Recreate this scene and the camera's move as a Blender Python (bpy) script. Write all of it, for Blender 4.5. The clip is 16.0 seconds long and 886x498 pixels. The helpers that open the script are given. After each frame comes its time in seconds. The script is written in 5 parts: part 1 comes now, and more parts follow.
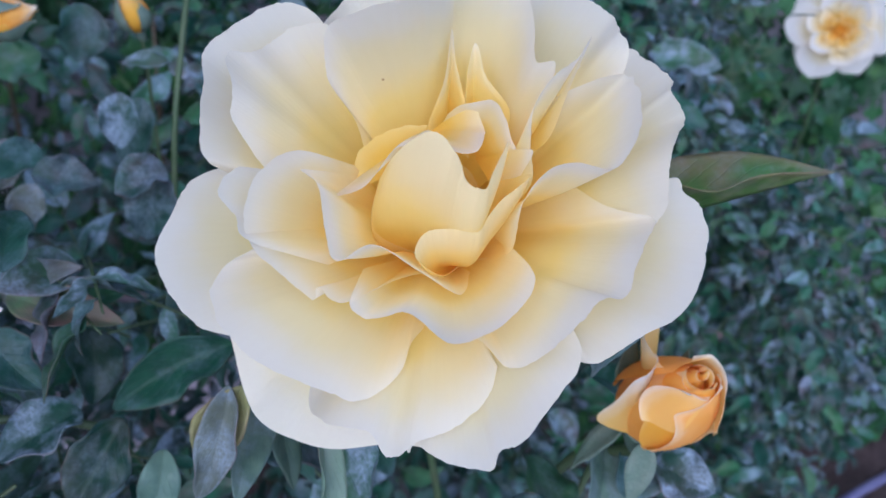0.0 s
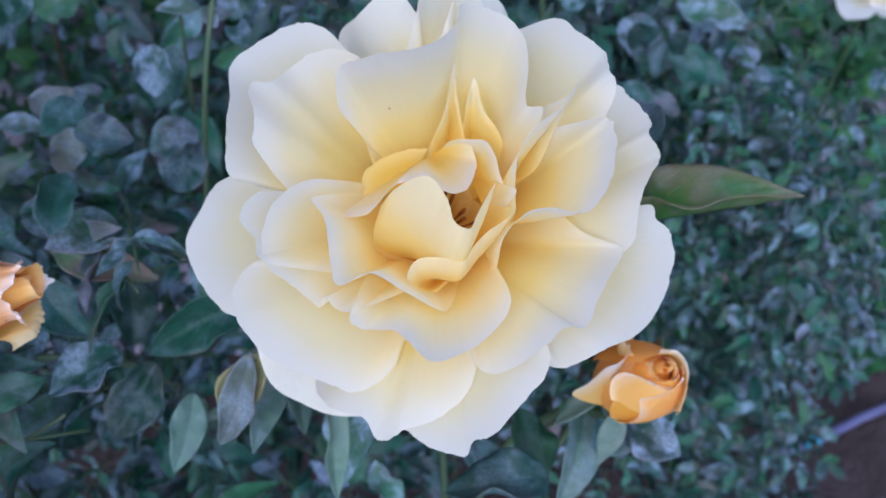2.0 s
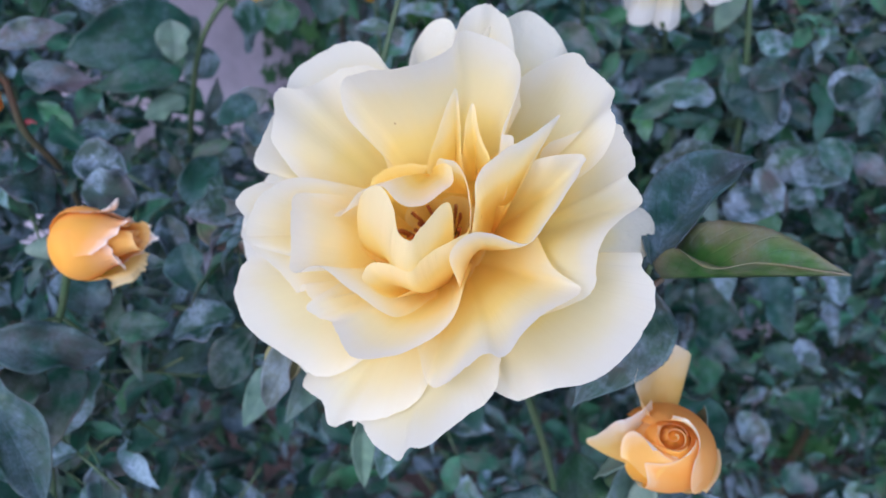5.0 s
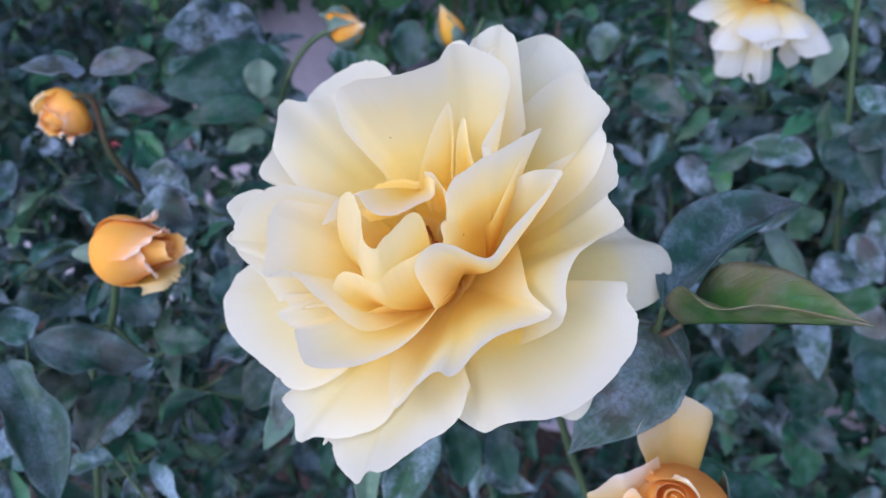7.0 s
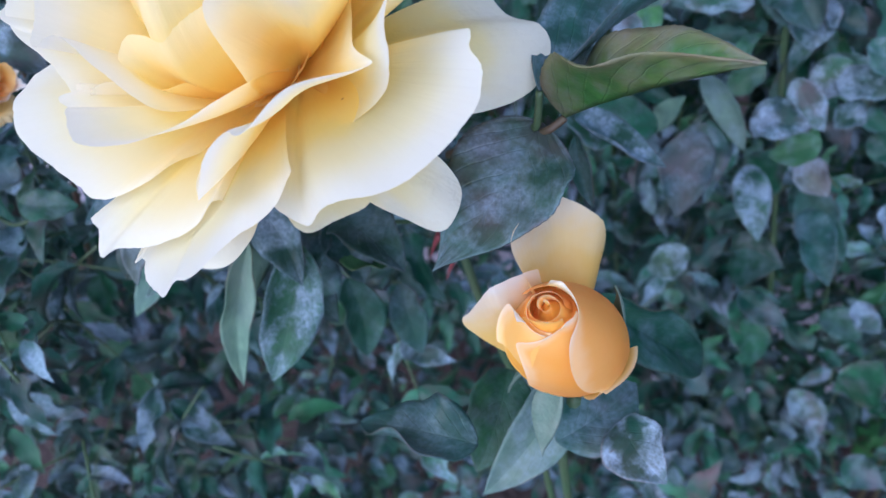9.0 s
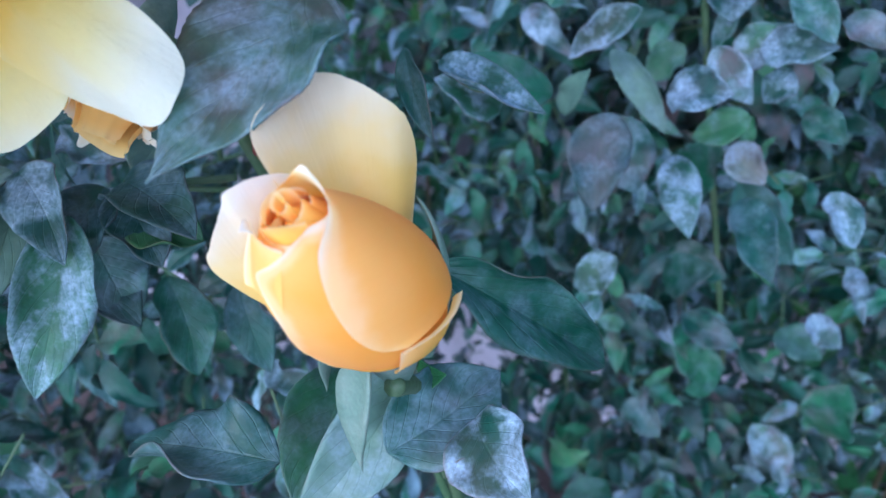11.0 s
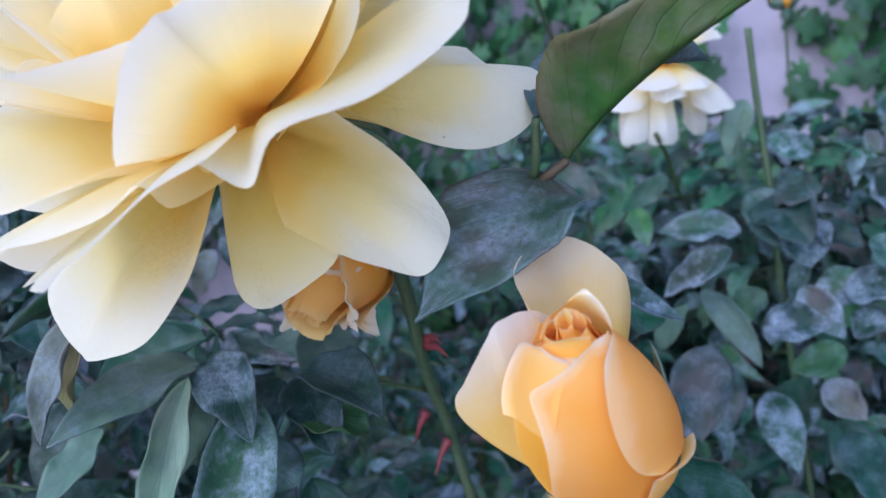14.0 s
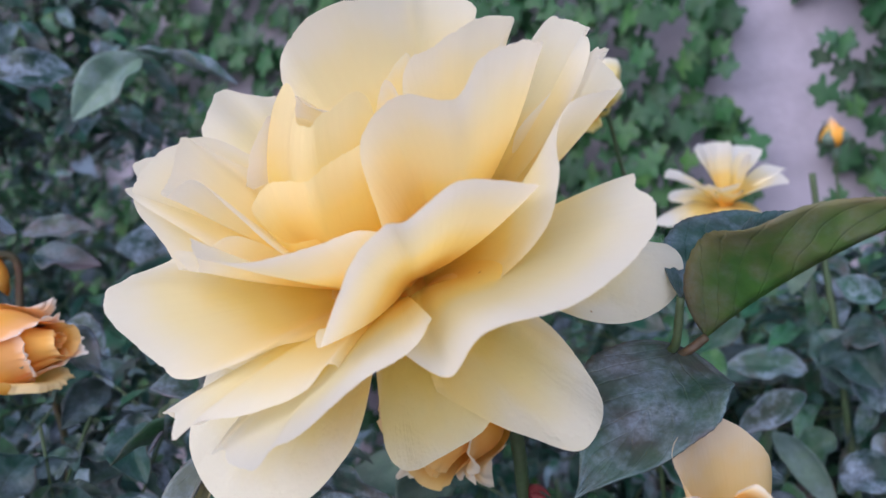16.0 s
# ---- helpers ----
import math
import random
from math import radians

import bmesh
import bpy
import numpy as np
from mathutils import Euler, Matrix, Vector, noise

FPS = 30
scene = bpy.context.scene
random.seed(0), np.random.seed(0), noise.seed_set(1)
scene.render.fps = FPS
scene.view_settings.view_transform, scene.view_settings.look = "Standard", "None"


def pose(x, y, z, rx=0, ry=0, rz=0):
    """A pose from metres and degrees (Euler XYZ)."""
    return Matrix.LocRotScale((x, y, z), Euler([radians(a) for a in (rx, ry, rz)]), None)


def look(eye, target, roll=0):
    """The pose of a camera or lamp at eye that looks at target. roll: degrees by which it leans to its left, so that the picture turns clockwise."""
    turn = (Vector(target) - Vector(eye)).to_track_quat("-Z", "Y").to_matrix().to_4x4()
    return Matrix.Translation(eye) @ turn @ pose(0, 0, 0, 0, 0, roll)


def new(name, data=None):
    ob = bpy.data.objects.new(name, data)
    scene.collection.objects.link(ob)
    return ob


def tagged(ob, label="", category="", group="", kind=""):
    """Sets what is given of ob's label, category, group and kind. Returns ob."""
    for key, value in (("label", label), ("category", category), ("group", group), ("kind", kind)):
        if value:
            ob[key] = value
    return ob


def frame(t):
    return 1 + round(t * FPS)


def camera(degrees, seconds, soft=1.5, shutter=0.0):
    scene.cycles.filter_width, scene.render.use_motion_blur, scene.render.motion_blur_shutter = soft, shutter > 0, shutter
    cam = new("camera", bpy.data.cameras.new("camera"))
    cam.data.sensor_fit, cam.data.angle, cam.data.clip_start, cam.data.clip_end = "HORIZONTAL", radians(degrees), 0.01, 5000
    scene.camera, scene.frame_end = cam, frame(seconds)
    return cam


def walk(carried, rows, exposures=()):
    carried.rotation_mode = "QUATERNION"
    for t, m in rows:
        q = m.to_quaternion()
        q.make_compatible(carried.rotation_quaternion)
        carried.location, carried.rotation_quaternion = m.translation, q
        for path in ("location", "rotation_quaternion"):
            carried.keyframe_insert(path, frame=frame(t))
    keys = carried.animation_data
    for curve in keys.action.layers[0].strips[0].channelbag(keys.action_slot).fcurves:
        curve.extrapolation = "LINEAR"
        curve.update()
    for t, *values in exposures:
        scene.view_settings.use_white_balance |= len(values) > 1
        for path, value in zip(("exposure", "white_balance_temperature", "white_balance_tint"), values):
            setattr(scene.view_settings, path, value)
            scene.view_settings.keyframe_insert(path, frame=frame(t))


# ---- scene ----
cam = camera(59.58, 16.0)
PATH = [
    (0, (0.01028, -0.00044, 1.00866), (-0.01899, 0.84789, 0.47999), 1.87),
    (0.5, (0.01544, 0.00119, 1.01770), (-0.03156, 0.82413, 0.45152), 1.42),
    (1, (0.01396, -0.00131, 1.02570), (-0.03786, 0.80614, 0.43804), 1.96),
    (1.5, (0.01441, -0.00388, 1.03476), (-0.03809, 0.78288, 0.41975), 2.81),
    (2, (0.01676, -0.00242, 1.04196), (-0.03786, 0.76598, 0.40433), 3.63),
    (2.5, (0.02299, -0.00075, 1.04481), (-0.05957, 0.76025, 0.40132), 3.49),
    (3, (0.03772, 0.00113, 1.05036), (-0.13067, 0.74580, 0.40452), 0.63),
    (5.5, (0.09513, 0.01676, 1.03973), (-0.35334, 0.68872, 0.45037), -3.80),
    (6, (0.10387, 0.02432, 1.03587), (-0.39015, 0.68513, 0.47082), -4.82),
    (6.5, (0.10994, 0.02881, 1.03430), (-0.42215, 0.68147, 0.49494), -5.03),
    (7, (0.11383, 0.02885, 1.02812), (-0.45292, 0.66350, 0.50274), -5.33),
    (7.5, (0.11785, 0.03031, 1.02071), (-0.45819, 0.63989, 0.47611), -5.62),
    (8, (0.12251, 0.03280, 1.01278), (-0.44433, 0.62929, 0.44455), -5.89),
    (8.5, (0.12796, 0.03950, 1.00233), (-0.42000, 0.63752, 0.41743), -6.35),
    (9, (0.12898, 0.04992, 0.98375), (-0.38963, 0.66089, 0.38562), -6.43),
    (11.5, (0.14037, 0.09266, 0.91867), (-0.38639, 0.80363, 0.45278), -6.83),
    (12, (0.13751, 0.08869, 0.91218), (-0.39560, 0.83738, 0.51816), -6.74),
    (12.5, (0.13517, 0.08000, 0.90785), (-0.40771, 0.85943, 0.59516), -6.54),
    (13, (0.13200, 0.07283, 0.90567), (-0.42598, 0.86263, 0.65096), -6.57),
    (13.5, (0.12726, 0.06285, 0.90982), (-0.44485, 0.85425, 0.69448), -6.34),
    (14, (0.12074, 0.05110, 0.91525), (-0.46212, 0.84409, 0.73792), -5.81),
    (14.5, (0.11628, 0.04517, 0.91867), (-0.47511, 0.83784, 0.77060), -5.26),
    (15, (0.10834, 0.03928, 0.92389), (-0.49367, 0.82901, 0.80594), -4.65),
    (15.5, (0.10511, 0.03620, 0.93067), (-0.49951, 0.82732, 0.83807), -4.01),
    (16, (0.10417, 0.03273, 0.93204), (-0.49419, 0.83209, 0.87728), -3.43),
]
cam.data.dof.use_dof, cam.data.dof.focus_distance, cam.data.dof.aperture_fstop = True, 0.15, 22.0
walk(cam, [(t, look(eye, target, roll)) for t, eye, target, roll in PATH], [(0.0, -0.43, 4850, 20), (3.0, -0.28, 4670, 20), (5.5, -0.16, 5050, 20), (7.0, -0.21, 4980, 20), (9.0, 0.0, 4770, 18), (11.5, 0.52, 4500, 10), (13.0, 0.45, 4650, 13), (14.0, -0.06, 4870, 18), (16.0, -0.28, 5500, 21)])

# ---- daylight in open shade ----
world = bpy.data.worlds.new("sky")
scene.world = world
world.use_nodes = True
wn, wl = world.node_tree.nodes, world.node_tree.links
sky = wn.new("ShaderNodeTexSky")
sky.sky_type, sky.sun_disc = "NISHITA", False
sky.sun_elevation, sky.sun_rotation = radians(38), radians(200)
sky.dust_density, sky.air_density = 3.0, 1.2
wl.new(sky.outputs[0], wn["Background"].inputs[0])
wn["Background"].inputs[1].default_value = 0.15
sun = new("sun", bpy.data.lights.new("sun", "SUN"))
sun.data.energy, sun.data.angle, sun.data.color = 3.1, radians(95), (1.0, 0.97, 0.93)
sun.matrix_world = look((0.8, -2.0, 1.10), (0, 0, 0))
scene.view_settings.exposure = 0.0

# ---- materials ----
def material(name):
    m = bpy.data.materials.new(name)
    m.use_nodes = True
    return m, m.node_tree.nodes, m.node_tree.links, m.node_tree.nodes["Principled BSDF"]


def ramp(n, stops, mode="LINEAR"):
    r = n.new("ShaderNodeValToRGB")
    r.color_ramp.interpolation = mode
    while len(r.color_ramp.elements) < len(stops):
        r.color_ramp.elements.new(0.5)
    for e, (at, c) in zip(r.color_ramp.elements, stops):
        e.position, e.color = at, (*c, 1)
    return r


def mixed(n, l, fac, a, b, kind="MIX"):
    m = n.new("ShaderNodeMix")
    m.data_type, m.blend_type = "RGBA", kind
    for sock, v in ((m.inputs[0], fac), (m.inputs[6], a), (m.inputs[7], b)):
        if hasattr(v, "is_linked"):
            l.new(v, sock)
        elif isinstance(v, tuple):
            sock.default_value = (*v, 1)
        else:
            sock.default_value = v
    return m.outputs[2]


def noisy(n, l, scale, detail=3.0, rough=0.5, vec=None):
    t = n.new("ShaderNodeTexNoise")
    t.inputs["Scale"].default_value, t.inputs["Detail"].default_value, t.inputs["Roughness"].default_value = scale, detail, rough
    if vec is not None:
        l.new(vec, t.inputs["Vector"])
    return t.outputs["Fac"]


def attr(n, name):
    a = n.new("ShaderNodeAttribute")
    a.attribute_name = name
    return a


def relief(n, l, height, strength, distance):
    b = n.new("ShaderNodeBump")
    b.inputs["Strength"].default_value, b.inputs["Distance"].default_value = strength, distance
    l.new(height, b.inputs["Height"])
    return b.outputs[0]


def petal_material(name, stops, passing, veins=0.5, blotch=0.16, crinkle=260.0, depth=0.00035, quilted=0.45):
    """Petal skin: pigment from the base (0) to the rim (1), fine fan-like veins, light passing through."""
    m, n, l, p = material(name)
    sep = n.new("ShaderNodeSeparateXYZ")
    l.new(attr(n, "skin").outputs["Vector"], sep.inputs[0])
    obj = n.new("ShaderNodeTexCoord").outputs["Object"]
    blot = noisy(n, l, 90.0, 3.0, 0.55, obj)
    at = n.new("ShaderNodeMath")
    at.operation = "MULTIPLY_ADD"
    l.new(blot, at.inputs[0])
    at.inputs[1].default_value = blotch
    l.new(sep.outputs[1], at.inputs[2])
    shift = n.new("ShaderNodeMath")
    shift.operation = "SUBTRACT"
    l.new(at.outputs[0], shift.inputs[0])
    shift.inputs[1].default_value = blotch / 2
    r = ramp(n, stops, "EASE")
    l.new(shift.outputs[0], r.inputs[0])
    # veins run from base to rim: noise stretched along the petal
    comb = n.new("ShaderNodeCombineXYZ")
    for k, f in ((0, 34.0), (1, 2.2)):
        mul = n.new("ShaderNodeMath")
        mul.operation = "MULTIPLY"
        l.new(sep.outputs[k], mul.inputs[0])
        mul.inputs[1].default_value = f
        l.new(mul.outputs[0], comb.inputs[k])
    vein = noisy(n, l, 1.0, 3.0, 0.6, comb.outputs[0])
    col = mixed(n, l, 0.04, r.outputs[0], ramp_of(n, l, vein), "MULTIPLY")
    # a few tiny brown specks
    cell = n.new("ShaderNodeTexVoronoi")
    cell.inputs["Scale"].default_value = 42.0
    l.new(obj, cell.inputs["Vector"])
    dot = ramp(n, [(0.010, (1, 1, 1)), (0.019, (0, 0, 0))])
    l.new(cell.outputs["Distance"], dot.inputs[0])
    col = mixed(n, l, dot.outputs[0], col, (0.55, 0.36, 0.14))
    l.new(col, p.inputs["Base Color"])
    p.inputs["Roughness"].default_value = 0.62
    p.inputs["Specular IOR Level"].default_value = 0.22
    p.inputs["Sheen Weight"].default_value = 0.08
    quilt = mixed(n, l, quilted, vein, noisy(n, l, crinkle, 3.0, 0.55, obj))
    bump = relief(n, l, quilt, veins, depth)
    l.new(bump, p.inputs["Normal"])
    tr = n.new("ShaderNodeBsdfTranslucent")
    l.new(col, tr.inputs[0])
    l.new(bump, tr.inputs["Normal"])
    mx = n.new("ShaderNodeMixShader")
    mx.inputs[0].default_value = passing
    l.new(p.outputs[0], mx.inputs[1])
    l.new(tr.outputs[0], mx.inputs[2])
    l.new(mx.outputs[0], n["Material Output"].inputs[0])
    return m


def ramp_of(n, l, fac):
    r = ramp(n, [(0.3, (0.75, 0.72, 0.66)), (0.65, (1, 1, 1))])
    l.new(fac, r.inputs[0])
    return r.outputs[0]


CREAM = petal_material("cream_petal", [(0.0, (0.99, 0.69, 0.09)), (0.32, (0.99, 0.745, 0.13)), (0.54, (0.988, 0.81, 0.27)), (0.74, (0.978, 0.868, 0.50)), (1.0, (0.96, 0.91, 0.77))], 0.54, 0.35)
CREAM_BACK = petal_material("aged_cream_petal", [(0.0, (0.99, 0.70, 0.10)), (0.35, (0.988, 0.77, 0.18)), (0.60, (0.983, 0.835, 0.36)), (0.94, (0.96, 0.90, 0.72))], 0.40, 0.8, 0.2, 190.0, 0.0012, 0.9)
APRICOT = petal_material("apricot_petal", [(0.0, (0.99, 0.47, 0.02)), (0.45, (0.99, 0.51, 0.055)), (0.68, (0.985, 0.58, 0.13)), (0.82, (0.98, 0.71, 0.32)), (0.98, (0.96, 0.88, 0.72))], 0.45, 0.4, 0.26, 120.0, 0.0006, 0.8)
APRICOT_DEEP = petal_material("deep_apricot_petal", [(0.0, (0.99, 0.56, 0.06)), (0.50, (0.99, 0.60, 0.11)), (0.85, (0.99, 0.65, 0.18)), (1.0, (0.985, 0.73, 0.30))], 0.42, 0.25)
APRICOT_YELLOW = petal_material("yellow_apricot_petal", [(0.0, (0.99, 0.55, 0.02)), (0.45, (0.99, 0.60, 0.06)), (0.75, (0.99, 0.67, 0.18)), (0.97, (0.98, 0.76, 0.40))], 0.42, 0.5)
APRICOT_PINK = petal_material("pink_flushed_petal", [(0.0, (0.99, 0.47, 0.03)), (0.55, (0.99, 0.49, 0.07)), (0.78, (0.985, 0.52, 0.17)), (0.91, (0.975, 0.66, 0.42)), (1.0, (0.96, 0.87, 0.78))], 0.28, 0.4, 0.3)
APRICOT_PALE = petal_material("pale_apricot_petal", [(0.0, (0.985, 0.58, 0.06)), (0.48, (0.985, 0.64, 0.15)), (0.68, (0.985, 0.72, 0.31)), (0.84, (0.98, 0.80, 0.55)), (1.0, (0.965, 0.88, 0.79))], 0.4, 0.4, 0.34)
CREAM_WHITE = petal_material("white_cream_petal", [(0.0, (0.98, 0.62, 0.06)), (0.36, (0.98, 0.79, 0.28)), (0.58, (0.97, 0.88, 0.62)), (0.85, (0.95, 0.92, 0.86))], 0.5, 0.4)

GOLD = petal_material("golden_petal", [(0.0, (0.98, 0.49, 0.01)), (0.5, (0.98, 0.53, 0.02)), (0.85, (0.98, 0.57, 0.05)), (1.0, (0.98, 0.66, 0.16))], 0.45, 0.4)
EMBER = petal_material("ember_petal", [(0.0, (0.98, 0.42, 0.03)), (0.6, (0.98, 0.47, 0.05)), (0.9, (0.98, 0.54, 0.11)), (1.0, (0.98, 0.64, 0.24))], 0.33, 0.4)


def math_node(n, l, op, a, b):
    m = n.new("ShaderNodeMath")
    m.operation = op
    for sock, v in ((m.inputs[0], a), (m.inputs[1], b)):
        if hasattr(v, "is_linked"):
            l.new(v, sock)
        else:
            sock.default_value = v
    return m.outputs[0]


def leaf_material(name, green, pale, mildew, blush, per_object=True, spot=110.0, under=(0.13, 0.17, 0.13), dust=(0.42, 0.515, 0.66), least=0.03, rim=0.0):
    """Rose leaf: dark green blade, paler veins, powdery lilac bloom in patches and along the margins, bronze blush."""
    m, n, l, p = material(name)
    sep = n.new("ShaderNodeSeparateXYZ")
    l.new(attr(n, "skin").outputs["Vector"], sep.inputs[0])
    rnd = n.new("ShaderNodeObjectInfo").outputs["Random"] if per_object else n.new("ShaderNodeNewGeometry").outputs["Random Per Island"]
    geo = n.new("ShaderNodeNewGeometry").outputs["Position"]
    across = math_node(n, l, "ABSOLUTE", sep.outputs[0], 0.0)
    other = math_node(n, l, "FRACT", math_node(n, l, "MULTIPLY", rnd, 13.7), 0.0)
    third = math_node(n, l, "FRACT", math_node(n, l, "MULTIPLY", rnd, 7.31), 0.0)
    big, fine = noisy(n, l, 55.0, 3.0, 0.6, geo), noisy(n, l, 800.0, 4.0, 0.65, geo)
    tint = ramp(n, [(0.0, tuple(0.6 * c for c in green)), (0.35, green), (0.75, pale), (0.93, (pale[0] * 1.7, pale[1] * 1.2, pale[2] * 0.9))])
    l.new(other, tint.inputs[0])
    mottle = ramp(n, [(0.3, (0.62, 0.66, 0.7)), (0.7, (1.25, 1.2, 1.1))])
    l.new(noisy(n, l, 170.0, 3.0, 0.55, geo), mottle.inputs[0])
    col = mixed(n, l, 0.8, tint.outputs[0], mottle.outputs[0], "MULTIPLY")
    # bronze blush, in patches and on some leaves more than others
    tone = ramp(n, [(0.42, (0, 0, 0)), (0.72, (1, 1, 1))])
    l.new(big, tone.inputs[0])
    col = mixed(n, l, math_node(n, l, "MULTIPLY", tone.outputs[0], math_node(n, l, "POWER", rnd, 1.0)), col, blush)
    if rim:
        band = ramp(n, [(0.55, (0, 0, 0)), (0.95, (rim, rim, rim))])
        l.new(across, band.inputs[0])
        col = mixed(n, l, band.outputs[0], col, blush)
    # midrib and side veins
    slant = math_node(n, l, "ADD", math_node(n, l, "MULTIPLY", across, -0.42), sep.outputs[1])
    warp = math_node(n, l, "MULTIPLY", math_node(n, l, "SUBTRACT", noisy(n, l, 120.0, 2.0, 0.5, geo), 0.5), 0.10)
    wave = math_node(n, l, "SINE", math_node(n, l, "MULTIPLY", math_node(n, l, "ADD", slant, warp), 46.0), 0.0)
    line = ramp(n, [(0.90, (0, 0, 0)), (1.0, (0.8, 0.8, 0.8))])
    l.new(wave, line.inputs[0])
    rib = ramp(n, [(0.0, (1, 1, 1)), (0.045, (0, 0, 0))])
    l.new(across, rib.inputs[0])
    veins = mixed(n, l, 1.0, line.outputs[0], rib.outputs[0], "LIGHTEN")
    col = mixed(n, l, math_node(n, l, "MULTIPLY", veins, 0.09), col, (0.10, 0.17, 0.06))
    # mildew: powder in streaks between the veins, in patches and towards the margins
    comb = n.new("ShaderNodeCombineXYZ")
    l.new(math_node(n, l, "MULTIPLY", sep.outputs[0], 2.6), comb.inputs[0])
    l.new(math_node(n, l, "MULTIPLY", slant, 5.0), comb.inputs[1])
    l.new(math_node(n, l, "MULTIPLY", rnd, 60.0), comb.inputs[2])
    streak = ramp(n, [(0.36, (0.12, 0.12, 0.12)), (0.66, (1, 1, 1))])
    l.new(noisy(n, l, 1.0, 4.0, 0.62, comb.outputs[0]), streak.inputs[0])
    grit = ramp(n, [(0.34, (0.35, 0.35, 0.35)), (0.62, (1, 1, 1))])
    l.new(fine, grit.inputs[0])
    patch = ramp(n, [(0.44, (0.06, 0.06, 0.06)), (0.60, (1, 1, 1))])
    l.new(noisy(n, l, spot, 4.0, 0.62, geo), patch.inputs[0])
    margin = ramp(n, [(0.60, (0, 0, 0)), (1.0, (0.9, 0.9, 0.9))])
    l.new(across, margin.inputs[0])
    tip = ramp(n, [(0.70, (0, 0, 0)), (0.97, (0.8, 0.8, 0.8))])
    l.new(sep.outputs[1], tip.inputs[0])
    ends = mixed(n, l, 1.0, margin.outputs[0], tip.outputs[0], "LIGHTEN")
    where = mixed(n, l, 1.0, mixed(n, l, 0.45, patch.outputs[0], streak.outputs[0], "MULTIPLY"), mixed(n, l, 1.0, ends, streak.outputs[0], "MULTIPLY"), "LIGHTEN")
    dose = ramp(n, [(0.0, (least * mildew,) * 3), (0.5, (max(least, 0.20) * mildew,) * 3), (0.7, (0.95 * mildew,) * 3), (1.0, (1.1 * mildew,) * 3)])
    l.new(third, dose.inputs[0])
    amount = math_node(n, l, "MULTIPLY", mixed(n, l, 1.0, where, grit.outputs[0], "MULTIPLY"), dose.outputs[0])
    col = mixed(n, l, math_node(n, l, "MULTIPLY", amount, 1.0), col, dust)
    # browned teeth
    brown = ramp(n, [(0.93, (0, 0, 0)), (1.0, (0.6, 0.6, 0.6))])
    l.new(across, brown.inputs[0])
    col = mixed(n, l, math_node(n, l, "MULTIPLY", brown.outputs[0], tone.outputs[0]), col, (0.16, 0.08, 0.06))
    l.new(col, p.inputs["Base Color"])
    rough = math_node(n, l, "ADD", 0.36, math_node(n, l, "MULTIPLY", amount, 0.4))
    l.new(rough, p.inputs["Roughness"])
    p.inputs["Specular IOR Level"].default_value = 0.34
    h = mixed(n, l, 0.8, veins, noisy(n, l, 150.0, 3.0, 0.6, geo))
    l.new(relief(n, l, h, 0.55, -0.0012), p.inputs["Normal"])
    tr = n.new("ShaderNodeBsdfTranslucent")
    l.new(mixed(n, l, 0.5, col, under), tr.inputs[0])
    mx = n.new("ShaderNodeMixShader")
    mx.inputs[0].default_value = 0.16
    l.new(p.outputs[0], mx.inputs[1])
    l.new(tr.outputs[0], mx.inputs[2])
    l.new(mx.outputs[0], n["Material Output"].inputs[0])
    return m


LEAF = leaf_material("rose_leaf", (0.010, 0.064, 0.036), (0.024, 0.105, 0.052), 0.8, (0.09, 0.07, 0.05), least=0.22)
LEAF_PALE = leaf_material("pale_leaf_underside", (0.15, 0.25, 0.19), (0.18, 0.28, 0.20), 0.3, (0.17, 0.22, 0.17), under=(0.2, 0.3, 0.2))
LEAF_FAR = leaf_material("rose_leaf_far", (0.011, 0.066, 0.042), (0.034, 0.150, 0.080), 0.95, (0.15, 0.095, 0.10), False, 60.0)
LEAF_BRONZE = leaf_material("bronze_rose_leaf", (0.07, 0.19, 0.035), (0.10, 0.21, 0.045), 0.35, (0.24, 0.17, 0.085), under=(0.22, 0.22, 0.10), rim=0.6)
LEAF_DUSTY = leaf_material("mildewed_rose_leaf", (0.012, 0.062, 0.042), (0.024, 0.09, 0.060), 0.85, (0.12, 0.08, 0.09), True, 75.0, least=0.32)
LEAF_MAUVE = leaf_material("mauve_rose_leaf", (0.05, 0.11, 0.06), (0.12, 0.14, 0.11), 1.0, (0.24, 0.14, 0.17), True, 70.0, least=0.5)
LEAF_SPOTTED = leaf_material("spotted_rose_leaf", (0.014, 0.062, 0.052), (0.020, 0.072, 0.058), 0.5, (0.09, 0.07, 0.07), True, 80.0)
LEAF_BLUSH = leaf_material("blushed_rose_leaf", (0.10, 0.21, 0.09), (0.17, 0.25, 0.13), 0.8, (0.38, 0.19, 0.19), True, 70.0)
LEAF_FRESH = leaf_material("fresh_rose_leaf", (0.04, 0.15, 0.045), (0.06, 0.19, 0.055), 0.3, (0.09, 0.18, 0.06), under=(0.12, 0.25, 0.08))
IVY = leaf_material("ivy_leaf", (0.018, 0.085, 0.025), (0.04, 0.15, 0.045), 0.12, (0.035, 0.11, 0.035), False)


